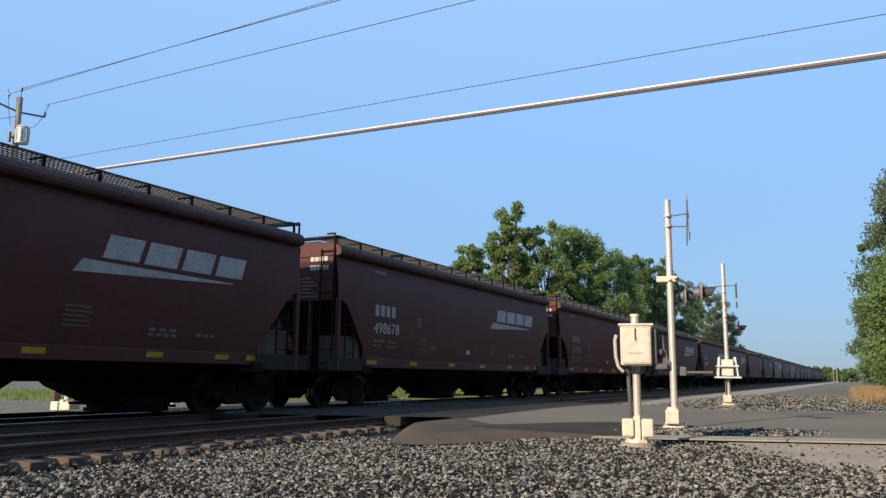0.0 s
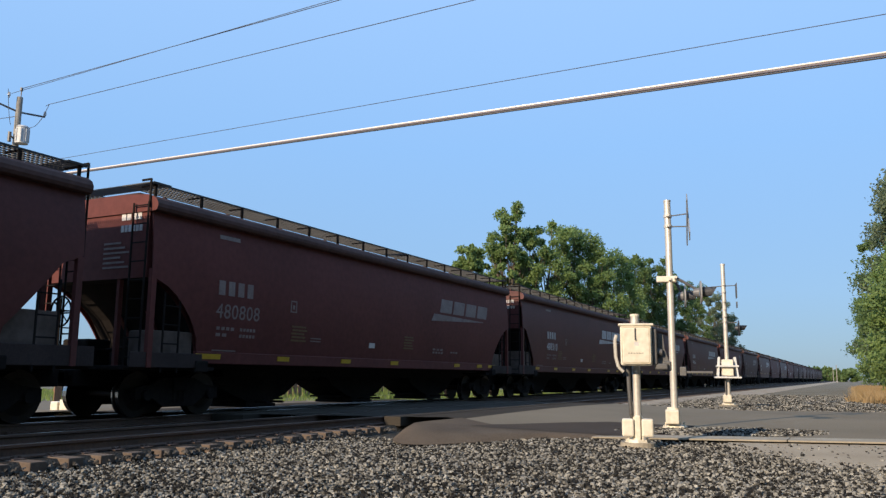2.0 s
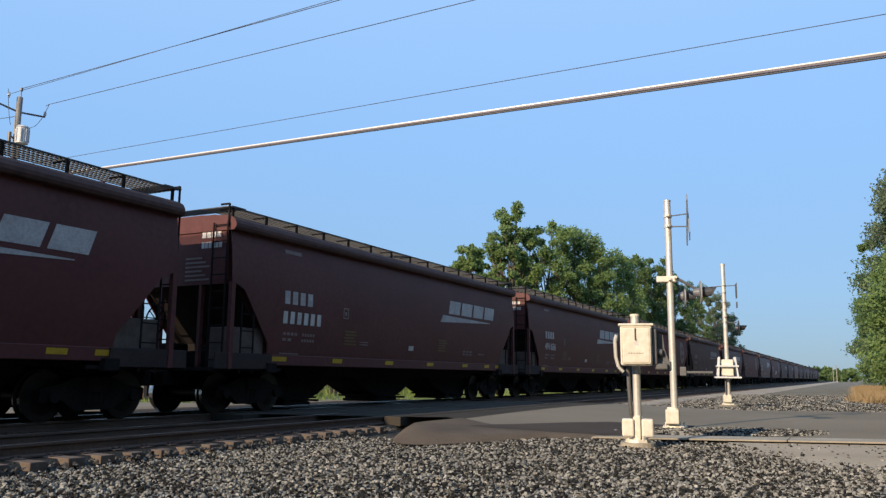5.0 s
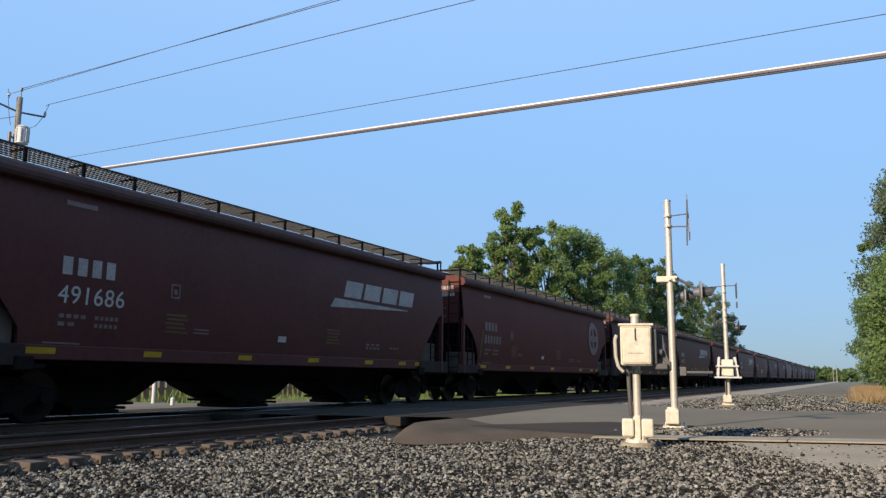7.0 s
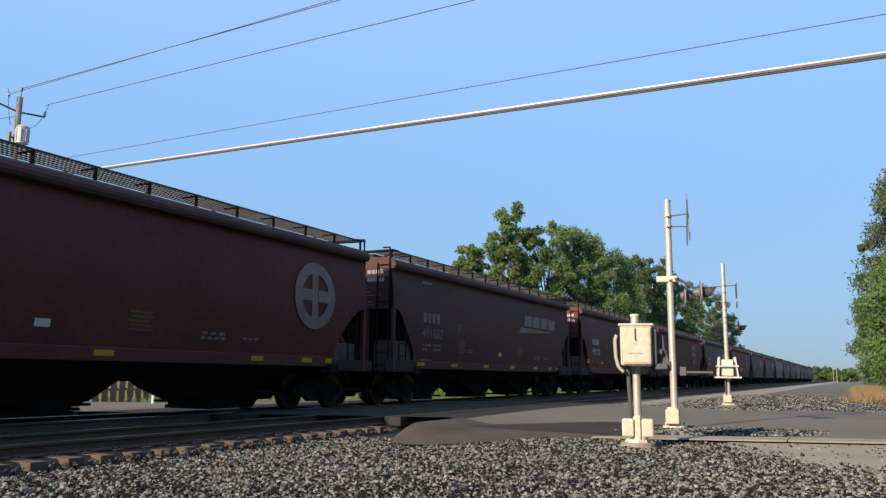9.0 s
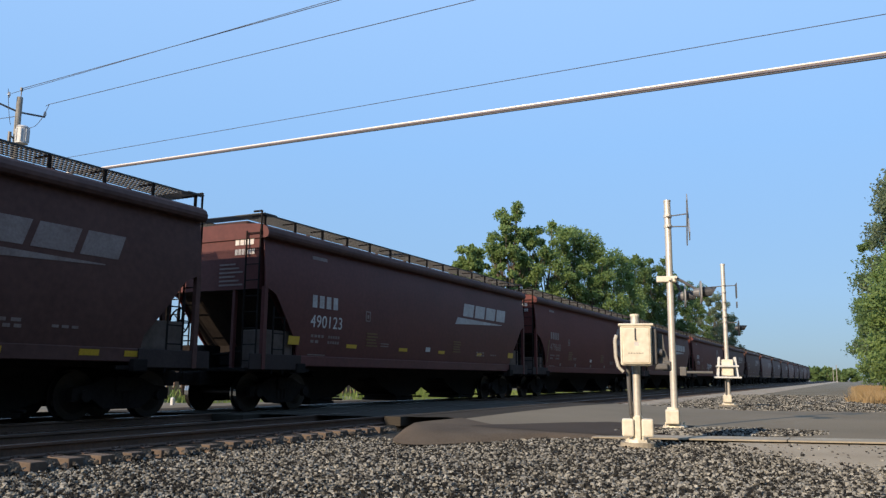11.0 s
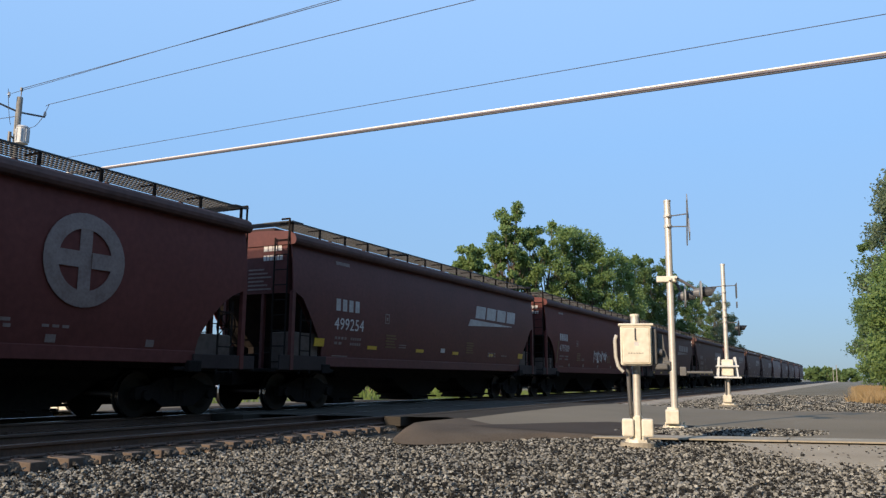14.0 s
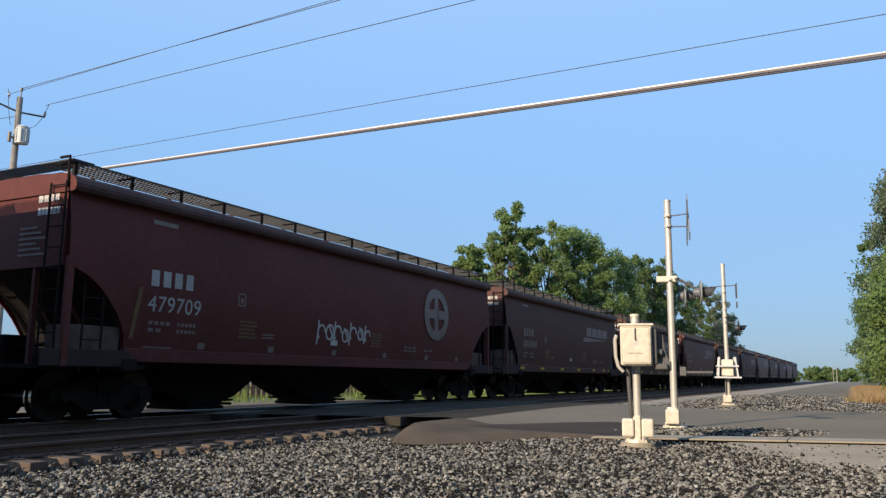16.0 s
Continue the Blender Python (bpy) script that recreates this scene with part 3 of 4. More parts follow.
        box(bm, -1.5, 1.5, a, b, 0.95, 1.03, 0.01)
        part("end_platform", bm, BLACKISH, car)
        bm = B()
        a, b = sorted((e * (half - 2.15), e * (half + 0.65)))
        box(bm, -0.34, 0.34, a, b, 0.62, 0.95, 0.02)
        a, b = sorted((e * (half + 0.55), e * (half + 0.97)))
        box(bm, -0.11, 0.11, a, b, 0.70, 0.92, 0.03)
        part("coupler", bm, BLACKISH, car, "coupler and draft sill")
        bm = B()
        prism(bm, [(e * (half - 1.85), 1.03), (e * (half - 1.75), 1.03), (e * (half - 0.95), 2.2), (e * (half - 1.05), 2.2)], -0.5, -0.4)
        prism(bm, [(e * (half - 1.85), 1.03), (e * (half - 1.75), 1.03), (e * (half - 0.95), 2.2), (e * (half - 1.05), 2.2)], 0.4, 0.5)
        part("slope_brace", bm, paint, car)
        truck(car, e * (half - 1.38))
        for k in (-0.89, 0.89):
            wheelset(car, e * (half - 1.38) + k)
    bm = B()
    rod(bm, (-0.9, half - 1.15, 1.45), (0.2, half - 1.15, 1.45), 0.19, n=14)
    part("air_reservoir", bm, GREYPLATE, car)
    bm = B()
    for i in range(16):
        a, b = math.tau * i / 16, math.tau * (i + 1) / 16
        rod(bm, (0.9 + 0.28 * math.cos(a), half + 0.15, 2.0 + 0.28 * math.sin(a)), (0.9 + 0.28 * math.cos(b), half + 0.15, 2.0 + 0.28 * math.sin(b)), 0.018, n=5)
    for i in range(4):
        a = math.tau * i / 8
        rod(bm, (0.9 - 0.28 * math.cos(a), half + 0.15, 2.0 - 0.28 * math.sin(a)), (0.9 + 0.28 * math.cos(a), half + 0.15, 2.0 + 0.28 * math.sin(a)), 0.012, n=5)
    part("brake_wheel", bm, BLACKISH, car)
    # discharge hoppers below the sill
    for y, h in ((-4.6, 0.5), (0.0, 0.5), (4.6, 0.5)):
        bm = B()
        prism(bm, [(y - 2.0, 0.95), (y + 1.9, 0.95), (y + 1.35, 0.62), (y + 0.95, 0.38), (y + h, 0.24), (y + h, 0.16), (y - h, 0.16), (y - h, 0.24), (y - 0.95, 0.38), (y - 1.55, 0.62)], -0.62, 0.62)
        part("hopper_bay", bm, BLACKISH, car, "sloped discharge hopper")
        bm = B()
        box(bm, -0.66, 0.66, y - h - 0.05, y + h + 0.05, 0.09, 0.17, 0.01)
        box(bm, -0.5, 0.5, y - h - 0.55, y + h + 0.55, 0.25, 0.30, 0.01)
        rod(bm, (0.7, y - 0.3, 0.22), (1.1, y - 0.3, 0.22), 0.03, n=6)
        rod(bm, (0.7, y + 0.3, 0.22), (1.1, y + 0.3, 0.22), 0.03, n=6)
        part("outlet_gate", bm, BLACKISH, car)
    bm = B()
    box(bm, -0.32, 0.32, 2.2 - half, half - 2.2, 0.72, 1.0, 0.01)
    part("center_sill", bm, BLACKISH, car)
    bm = B()
    box(bm, -1.2, 1.2, 1.45 - half, half - 1.45, 1.0, 1.12)
    prism(bm, [(2.75 - half, 1.05), (half - 2.75, 1.05), (half - 2.9, 0.82), (2.9 - half, 0.82)], -0.95, 0.95)
    part("underframe", bm, BLACKISH, car)
    return car


def markings(car, half, old, number, paint, strips, inset=0.0):
    """White stencils and emblem on the near side and on the end."""
    rel = -half
    far = 2 * half - 16.7
    if strips == "sill":
        for y, l in ((1.35, 0.75), (4.05, 0.45), (6.75, 0.45), (9.35, 0.45), (12.0 + far, 0.42), (13.9 + far, 0.42), (14.9 + far, 0.62)):
            plates("reflector", [rect(rel + y, rel + y + l, 1.20, 1.31)], car, YELLOW, "yellow reflector strip", SIDE + 0.055)
    elif strips == "high":
        for y, l, h in ((1.01, 0.43, 0.21), (3.55, 0.5, 0.1), (6.4, 0.5, 0.1), (9.0, 0.45, 0.1), (12.1, 0.4, 0.1), (15.05, 0.5, 0.2)):
            plates("reflector", [rect(rel + y, rel + y + l, 1.62, 1.62 + h)], car, YELLOW, "yellow reflector strip")
    else:
        for y in (3.3, 5.6, 8.2, 10.8, 13.4, 15.6):
            plates("reflector", [rect(rel + y, rel + y + 0.2, 1.40, 1.54)], car, FADED, "dull square reflector")
    for y in (4.5, 10.05):
        old_lines = [rect(rel + y + 0.03 * (k % 2), rel + y + 0.62 - 0.05 * (k % 3), 1.70 + 0.085 * k, 1.745 + 0.085 * k) for k in range(5)]
        tagged(plates("faded_notice", old_lines, car, OLDYELLOW, "worn yellow notice lines"), kind="stuff")
    tagged(plates("sill_notice", [rect(rel + 1.85, rel + 2.6, 1.38, 1.41), rect(rel + 5.3, rel + 5.75, 1.72, 1.75), rect(rel + 5.3, rel + 5.75, 1.79, 1.82)], car, FADED), kind="stuff")
    plates("reporting_mark", bars(rel + inset + 1.87, rel + inset + 3.10, 2.60, 0.32, 4, 0.36), car, SOFTWHITE if paint is WHITE else paint, "white block lettering shapes")
    if number:
        tagged(stencil("car_number", number, 2.10, rel + inset + 1.83, 0.45, car, paint), kind="stuff")
    else:
        tagged(plates("car_number", bars(rel + inset + 1.85, rel + inset + 3.5, 2.12, 0.30, 6, 0.42), car, paint, "white number bars"), kind="stuff")
    for ob in [plates("data_stencil", bars(rel + inset + 1.9, rel + inset + 2.5, 1.84, 0.07, 4) + bars(rel + inset + 2.65, rel + inset + 3.2, 1.84, 0.07, 5) + bars(rel + inset + 1.9, rel + inset + 2.3, 1.70, 0.07, 2) + bars(rel + inset + 2.65, rel + inset + 3.2, 1.70, 0.07, 5), car, FADED)]:
        tagged(ob, kind="stuff")
    plates("height_stencil", [rect(rel + inset + 1.9, rel + inset + 2.55, 3.85, 3.94)], car, FADED)
    plates("inspection_stencil", [rect(rel + inset + 4.4, rel + inset + 4.64, 2.66, 2.69), rect(rel + inset + 4.4, rel + inset + 4.64, 2.40, 2.43), rect(rel + inset + 4.4, rel + inset + 4.43, 2.43, 2.66), rect(rel + inset + 4.61, rel + inset + 4.64, 2.43, 2.66), rect(rel + inset + 4.48, rel + inset + 4.56, 2.48, 2.58)], car, FADED)
    notice = plates("notice_stencil", bars(rel + 12.0, rel + 12.8, 1.62, 0.06, 4) + bars(rel + 12.0, rel + 12.8, 1.72, 0.06, 3) + bars(rel + 13.3, rel + 13.9, 1.66, 0.05, 3), car, FADED)
    tagged(notice, kind="stuff")
    plates("placard", [rect(rel + 8.1, rel + 8.4, 1.66, 1.80)], car, WHITE)
    if old:
        c, z, r = rel + (15.9 if not number else 14.0), 2.90, 0.86
        ring = []
        for i in range(32):
            a, b = math.tau * i / 32, math.tau * (i + 1) / 32
            ring.append([(c + r * math.cos(a), z + r * math.sin(a)), (c + r * math.cos(b), z + r * math.sin(b)), (c + 0.66 * r * math.cos(b), z + 0.66 * r * math.sin(b)), (c + 0.66 * r * math.cos(a), z + 0.66 * r * math.sin(a))])
        ring.append(rect(c - 0.15 * r, c + 0.15 * r, z - 0.67 * r, z + 0.67 * r))
        ring.append(rect(c - 0.67 * r, c - 0.15 * r, z - 0.17 * r, z + 0.17 * r))
        ring.append(rect(c + 0.15 * r, c + 0.67 * r, z - 0.17 * r, z + 0.17 * r))
        plates("round_emblem", ring, car, FADED, "round white ring emblem with a cross", SIDE + 0.026)
        plates("old_stripe", [rect(rel + 1.45, rel + 1.55, 1.55, 2.55, 0.12)], car, OLDYELLOW, "faded yellow slanted stripe", SIDE + 0.022)
    else:
        y = rel + 10.75 + far
        for i in range(4):
            block = rect(y + i * 0.98, y + i * 0.98 + 0.84, 3.00, 3.46, 0.17)
            plates("emblem_block", [block], car, SOFTWHITE if paint is WHITE else paint, "white slanted block of the emblem")
        plates("emblem_bar", [[(y - 0.62, 2.68), (y + 3.5, 2.86), (y + 3.5, 2.88), (y - 0.42, 2.93)]], car, SOFTWHITE if paint is WHITE else paint, "white tapering bar")
    # end panel stencils
    for x, w, z, h, count, step, paint_ in ((0.62, 0.12, 3.98, 0.16, 4, 0.15, WHITE), (0.62, 0.08, 3.74, 0.14, 6, 0.105, WHITE)):
        for i in range(count):
            bm = B()
            box(bm, x + i * step, x + i * step + w, -half - 0.012, -half - 0.002, z, z + h)
            part("end_stencil", bm, paint_, car)
    bm = B()
    for i in range(6):
        box(bm, 0.15, 0.15 + 0.5 + 0.12 * (i % 3), -half - 0.012, -half - 0.002, 3.5 - i * 0.1, 3.54 - i * 0.1)
    tagged(part("end_notice", bm, FADED, car), kind="stuff")


SPEED = 12.38
# near corner of each car along the track at 0 s, body, number, stencil paint, whether it bears the round emblem, reflectors
TRAIN = [(-38.2, "low", "", WHITE, 0, "sill"), (-19.4, "low", "", WHITE, 0, "sill"), (-0.75, "low", "", WHITE, 0, "sill"), (17.66, "low", "498678", WHITE, 0, "sill"),
         (35.97, "old", "480808", FADED, 0, "sill"), (55.96, "long", "488310", WHITE, 0, "sill"), (75.4, "low", "", WHITE, 0, "sill"), (93.8, "short", "491686", WHITE, 0, "sill"),
         (112.1, "old", "", FADED, 1, "sill"), (132.0, "grey", "491682", FADED, 0, "sill"), (150.8, "short", "490123", WHITE, 0, "high"), (168.95, "old", "479668", FADED, 1, "dull"),
         (189.0, "short", "499254", WHITE, 0, "high"), (207.4, "old", "479709", SOFTWHITE, 1, "dull")]
TRAIN += [(208.66 + 18.85 * k, "grey" if k % 3 else "short", "", FADED, 0, "sill") for k in range(1, 11)]
KINDS = {"low": (hopper_car(False, 8.35, BROWN, 4.65), 8.35), "short": (hopper_car(False, 8.35, BROWN), 8.35), "grey": (hopper_car(False, 8.35, BROWN_G), 8.35), "long": (hopper_car(False, 8.9, BROWN), 8.9), "old": (hopper_car(True, 9.17, BROWN_B), 9.17)}
INSET = {"488310": 1.12, "491686": 0.18}
CARS = []
for y, body, number, paint, ring, strips in TRAIN:
    src, half = KINDS[body]
    car = copy_thing(src, pose(FAR, y + half, 0))
    markings(car, half, ring, number, paint, strips, INSET.get(number, 0.0))
    if body == "old":
        words = "older brown covered hopper car with a round white emblem, rolling by" if ring else "older brown covered hopper car with faded stencils, rolling by"
    else:
        words = "dark brown covered hopper car with faded markings, rolling by" if paint is FADED else "dark brown covered hopper car with crisp white stencils, rolling by"
    tagged(car, words, "freight car", "cars of the grain train")
    CARS.append((car, y + half))
for src, half in KINDS.values():
    for o in [*src.children_recursive, src]:
        bpy.data.objects.remove(o)
graf = []
rg = random.Random(5)
host = CARS[13][0]
for i in range(7):
    y0 = -9.17 + 7.45 + i * 0.37
    zz, rr = 1.98 + rg.uniform(-0.04, 0.04), rg.uniform(0.12, 0.17)
    loop = [(y0 + 0.18 + rr * math.cos(a), zz + rr * 1.15 * math.sin(a)) for a in (math.tau * k / 12 for k in range(13 if i % 2 else 9))]
    tail = [(y0 + 0.04, zz + 0.30), (y0 + 0.02, zz - 0.22 - 0.1 * (i in (0, 4)))] if i % 2 == 0 else [(y0 + 0.1, zz + 0.2), (y0 + 0.36, zz - 0.16)]
    for pts in (loop, tail):
        for (a, b), (c, d) in zip(pts, pts[1:]):
            l = math.hypot(c - a, d - b)
            nx, nz = -(d - b) / l * 0.024, (c - a) / l * 0.024
            graf.append([(a + nx, b + nz), (c + nx, d + nz), (c - nx, d - nz), (a - nx, b - nz)])
plates("graffiti", graf, host, WHITE, "pale scrawled spray paint", SIDE + 0.008)

# ---- crossing signals ----
def junction_base(thing, s=1.0):
    """Split cast base with two small covered boxes, on a round footing."""
    bm = B()
    rod(bm, (0, 0, -0.12), (0, 0, 0.05), 0.30 * s, 0.28 * s, n=24)
    part("footing", bm, CONCRETE, thing, "round concrete footing")
    bm = B()
    rod(bm, (0, 0, 0.04), (0, 0, 0.10), 0.21 * s, 0.19 * s, n=8)
    rod(bm, (0, 0, 0.10), (0, 0, 0.46), 0.085 * s, n=14)
    for k in range(4):
        a = math.radians(28 + 90 * k)
        rod(bm, (0.17 * s * math.cos(a), 0.17 * s * math.sin(a), 0.05), (0.17 * s * math.cos(a), 0.17 * s * math.sin(a), 0.17), 0.018, n=6)
    box(bm, -0.045 * s, 0.045 * s, -0.12 * s, 0.0, 0.08, 0.48, 0.015)
    part("cast_base", bm, CREAM, thing)
    for sx in (-1, 1):
        bm = B()
        a, b = sorted((sx * 0.06 * s, sx * 0.25 * s))
        box(bm, a, b, -0.15 * s, 0.07 * s, 0.14, 0.43, 0.03)
        part("base_cover", bm, CREAM, thing, "cream painted box cover")


def flasher(thing, x, y, z, face, mat_disc=SIGNAL):
    """Round background disc, hood and lens; face is +1 or -1 along y."""
    bm = B()
    rod(bm, (x, y, z), (x, y + 0.03 * face, z), 0.25 if mat_disc is HOOD else 0.32, n=28)
    lamp = part("signal_disc", bm, DISC if mat_disc is HOOD else mat_disc, thing, "round dark signal background")
    bm = B()
    verts = []
    seg = 18
    for k, (r, d) in enumerate(((0.125, 0.03), (0.115, 0.34))):
        for i in range(seg + 1):
            a = math.radians(-40 + 260 * i / seg)
            dd = d if k == 0 else d - 0.14 * (1 - math.sin(a)) * 0.5
            verts.append(bm.verts.new((x + r * math.cos(a), y + dd * face, z + r * math.sin(a))))
    for i in range(seg):
        bm.faces.new((verts[i], verts[i + 1], verts[seg + 2 + i], verts[seg + 1 + i]))
    bmesh.ops.solidify(bm, geom=bm.faces[:], thickness=0.008)
    part("hood", bm, mat_disc, lamp, "metal hood")
    bm = B()
    rod(bm, (x, y + 0.03 * face, z), (x, y + 0.05 * face, z), 0.105, n=20)
    part("lens", bm, REDLENS, lamp, "unlit red lens")
    bm = B()
    rod(bm, (x, y - 0.02 * face, z), (x, y - 0.14 * face, z), 0.11, 0.07, n=16)
    part("lamp_housing", bm, mat_disc, lamp)
    return lamp


def crossbuck(thing, y, z, material):
    for lean in (-1, 1):
        bm = B()
        box(bm, -0.61, 0.61, -0.012, 0.012, -0.115, 0.115, 0.004)
        bmesh.ops.rotate(bm, cent=(0, 0, 0), matrix=Matrix.Rotation(math.radians(45 * lean), 3, "Y"), verts=bm.verts[:])
        bmesh.ops.translate(bm, vec=(0, y + 0.014 * lean, z), verts=bm.verts[:])
        part("crossbuck_board", bm, material, thing, "crossbuck board")


BUCK = mat("weathered_sign_back", (0.34, 0.36, 0.38), (0.25, 0.26, 0.28), rough=0.5, metal=0.4)


def clamp(thing, z, r=0.1):
    bm = B()
    rod(bm, (0, 0, z - 0.03), (0, 0, z + 0.03), r, n=16)
    box(bm, r - 0.02, r + 0.07, -0.03, 0.03, z - 0.025, z + 0.025)
    part("clamp", bm, ALU, thing)


# near flasher mast; its lights face along the road
mast = empty("signal_mast", pose(-3.42, 17.43, -0.2, 0, 0, -78), "aluminium crossing signal mast with edge-on crossbuck and flashing lights", "crossing signal", "crossing signals")
junction_base(mast, 1.25)
bm = B()
rod(bm, (0, 0, 0.44), (0, 0, 4.92), 0.072, n=20)
rod(bm, (0, 0, 4.92), (0, 0, 4.96), 0.078, n=20)
part("pole", bm, ALU, mast, "brushed aluminium pole", smooth=False)
for z in (4.6, 4.37, 3.2):
    clamp(mast, z, 0.088)
bm = B()
rod(bm, (0, 0, 4.6), (0, 0.40, 4.64), 0.014, n=6)
rod(bm, (0, 0, 4.37), (0, 0.40, 4.36), 0.014, n=6)
part("sign_bracket", bm, DARKSTEEL, mast)
crossbuck(mast, 0.42, 4.5, BUCK)
bm = B()
rod(bm, (-0.45, 0.12, 3.2), (0.45, 0.12, 3.2), 0.028, n=8)
box(bm, -0.10, 0.10, -0.28, 0.14, 3.14, 3.27, 0.02)
part("crossarm", bm, CREAM, mast, "lamp crossarm with junction box")
for sx, sy in ((-0.35, 0.30), (0.35, 0.60)):
    bm = B()
    rod(bm, (sx, 0.12, 3.2), (sx, sy - 0.04, 2.92), 0.03, n=8)
    part("lamp_bracket", bm, DARKSTEEL, mast)
    flasher(mast, sx, sy, 2.87, 1, HOOD)

# gate mechanism on its short pedestal
gate = empty("gate_mechanism", pose(-3.2, 13.25, -0.2, 0, 0, 14), "cream painted crossing gate mechanism box on a pedestal", "gate mechanism", "crossing signals")
junction_base(gate, 1.0)
bm = B()
rod(bm, (0, 0, 0.44), (0, 0, 2.12), 0.068, n=20)
part("pole", bm, ALU, gate)
bm = B()
rod(bm, (0, 0, 2.10), (0, 0, 2.14), 0.076, n=20)
part("pole_cap", bm, CREAM, gate)
bm = B()
box(bm, -0.24, 0.26, -0.40, -0.08, 1.28, 1.93, 0.035)
housing = part("housing", bm, CREAM, gate, "cream steel housing with rounded edges")
bm = B()
box(bm, -0.215, 0.235, -0.425, -0.395, 1.31, 1.90, 0.03)
door = part("door", bm, CREAM, housing, "cream housing door")
bm = B()
box(bm, -0.012, 0.012, -0.438, -0.42, 1.70, 1.88, 0.004)
rod(bm, (0.0, -0.43, 1.70), (0.0, -0.45, 1.70), 0.014, n=8)
part("latch", bm, SIGNAL, door, "black latch bar")
bm = B()
for i in range(6):
    box(bm, -0.12 + i * 0.042, -0.088 + i * 0.042, -0.428, -0.424, 1.475, 1.483)
part("inscription", bm, DARKSTEEL, door)
bm = B()
box(bm, -0.02, 0.05, -0.428, -0.424, 1.60, 1.66)
part("label_plate", bm, WHITE, door)
bm = B()
box(bm, -0.27, 0.29, -0.42, -0.06, 1.92, 1.96, 0.015)
part("rain_hood", bm, CREAM, housing)
bm = B()
pts = [(-0.30, -0.24, 1.78), (-0.33, -0.24, 1.70), (-0.32, -0.24, 1.42), (-0.28, -0.24, 1.26), (-0.20, -0.24, 1.18)]
for p, q in zip(pts, pts[1:]):
    rod(bm, p, q, 0.028, n=10)
part("conduit", bm, ALU, gate, "bent grey conduit")
bm = B()
pts = [(-0.13, -0.10, 1.28), (-0.12, -0.09, 0.9), (-0.10, -0.05, 0.5), (-0.08, 0, 0.40)]
for p, q in zip(pts, pts[1:]):
    rod(bm, p, q, 0.033, n=10)
part("cable_conduit", bm, DARKSTEEL, gate, "dark cable conduit")
bm = B()
box(bm, 0.26, 0.34, -0.30, -0.02, 1.30, 1.90, 0.02)
rod(bm, (0.3, -0.16, 1.5), (0.42, -0.16, 1.5), 0.06, n=14)
loft(bm, [(0.34, 1.82), (0.44, 1.80), (0.46, 1.56), (0.52, 1.38), (0.52, 1.24), (0.40, 1.24), (0.34, 1.40)], -0.12, -0.06)
box(bm, 0.42, 0.56, -0.2, 0.0, 1.20, 1.36, 0.02)
box(bm, 0.30, 0.50, -0.28, 0.1, 1.22, 1.32, 0.02)
part("counterweight_arm", bm, DARKSTEEL, gate, "dark steel counterweight arm")
bm = B()
box(bm, 0.18, 0.26, 0.05, 0.55, 1.86, 1.92, 0.01)
rod(bm, (0.22, 0.5, 1.9), (0.22, 0.55, 1.72), 0.03, n=8)
part("gate_arm_stub", bm, DARKSTEEL, gate)
bm = B()
rod(bm, (0, 0, 1.4), (0, -0.1, 1.4), 0.09, n=12)
rod(bm, (0, 0, 1.8), (0, -0.1, 1.8), 0.09, n=12)
part("mounting_clamp", bm, DARKSTEEL, gate)

# far signal with its gate mechanism
mast2 = empty("signal_mast", pose(-4.55, 34.2, -0.2, 0, 0, -78), "aluminium crossing signal mast beyond the road with a gate mechanism", "crossing signal", "crossing signals")
junction_base(mast2, 1.35)
bm = B()
rod(bm, (0, 0, 0.44), (0, 0, 5.72), 0.085, n=18)
rod(bm, (0, 0, 5.72), (0, 0, 5.78), 0.10, n=18)
part("pole", bm, ALU, mast2)
for z in (4.9, 4.6, 4.2, 3.9, 3.6, 3.4):
    clamp(mast2, z, 0.10)
bm = B()
rod(bm, (0, -0.7, 4.82), (0, 0.5, 4.88), 0.018, n=6)
rod(bm, (0, -0.2, 3.35), (0, 0.45, 3.35), 0.022, n=6)
part("sign_bracket", bm, DARKSTEEL, mast2)
bm = B()
box(bm, -0.30, 0.30, 0.48, 0.50, 4.35, 4.95, 0.004)
box(bm, -0.12, 0.12, 0.47, 0.51, 3.95, 4.20, 0.01)
part("sign", bm, DARKSTEEL, mast2, "edge-on sign panel")
flasher(mast2, 0.0, 0.5, 3.12, 1, SIGNAL)
bm = B()
for sx in (-0.34, 0.34):
    rod(bm, (sx * 0.75, -0.30, 1.95), (sx * 1.15, -0.38, 1.12), 0.035, n=8)
    rod(bm, (sx * 0.75, 0.30, 1.95), (sx * 1.15, 0.38, 1.12), 0.035, n=8)
box(bm, -0.46, 0.46, -0.5, 0.5, 1.10, 1.17, 0.01)
box(bm, -0.40, 0.40, -0.42, 0.42, 1.55, 1.62, 0.01)
part("gate_frame", bm, SIDING, mast2, "white gate support frame")
bm = B()
box(bm, -0.24, 0.24, -0.22, 0.22, 1.2, 1.85, 0.03)
part("housing", bm, CREAM, mast2)
bm = B()
rod(bm, (0.16, -0.1, 0.42), (0.16, -0.1, 1.15), 0.03, n=8)
part("conduit", bm, DARKSTEEL, mast2)
bm = B()
box(bm, -0.05, 0.05, -1.7, -0.55, 1.28, 1.38, 0.02)
box(bm, -0.1, 0.1, -1.85, -1.6, 1.18, 1.55, 0.02)
part("gate_arm_stub", bm, DARKSTEEL, mast2, "short gate arm end with pale blocks")

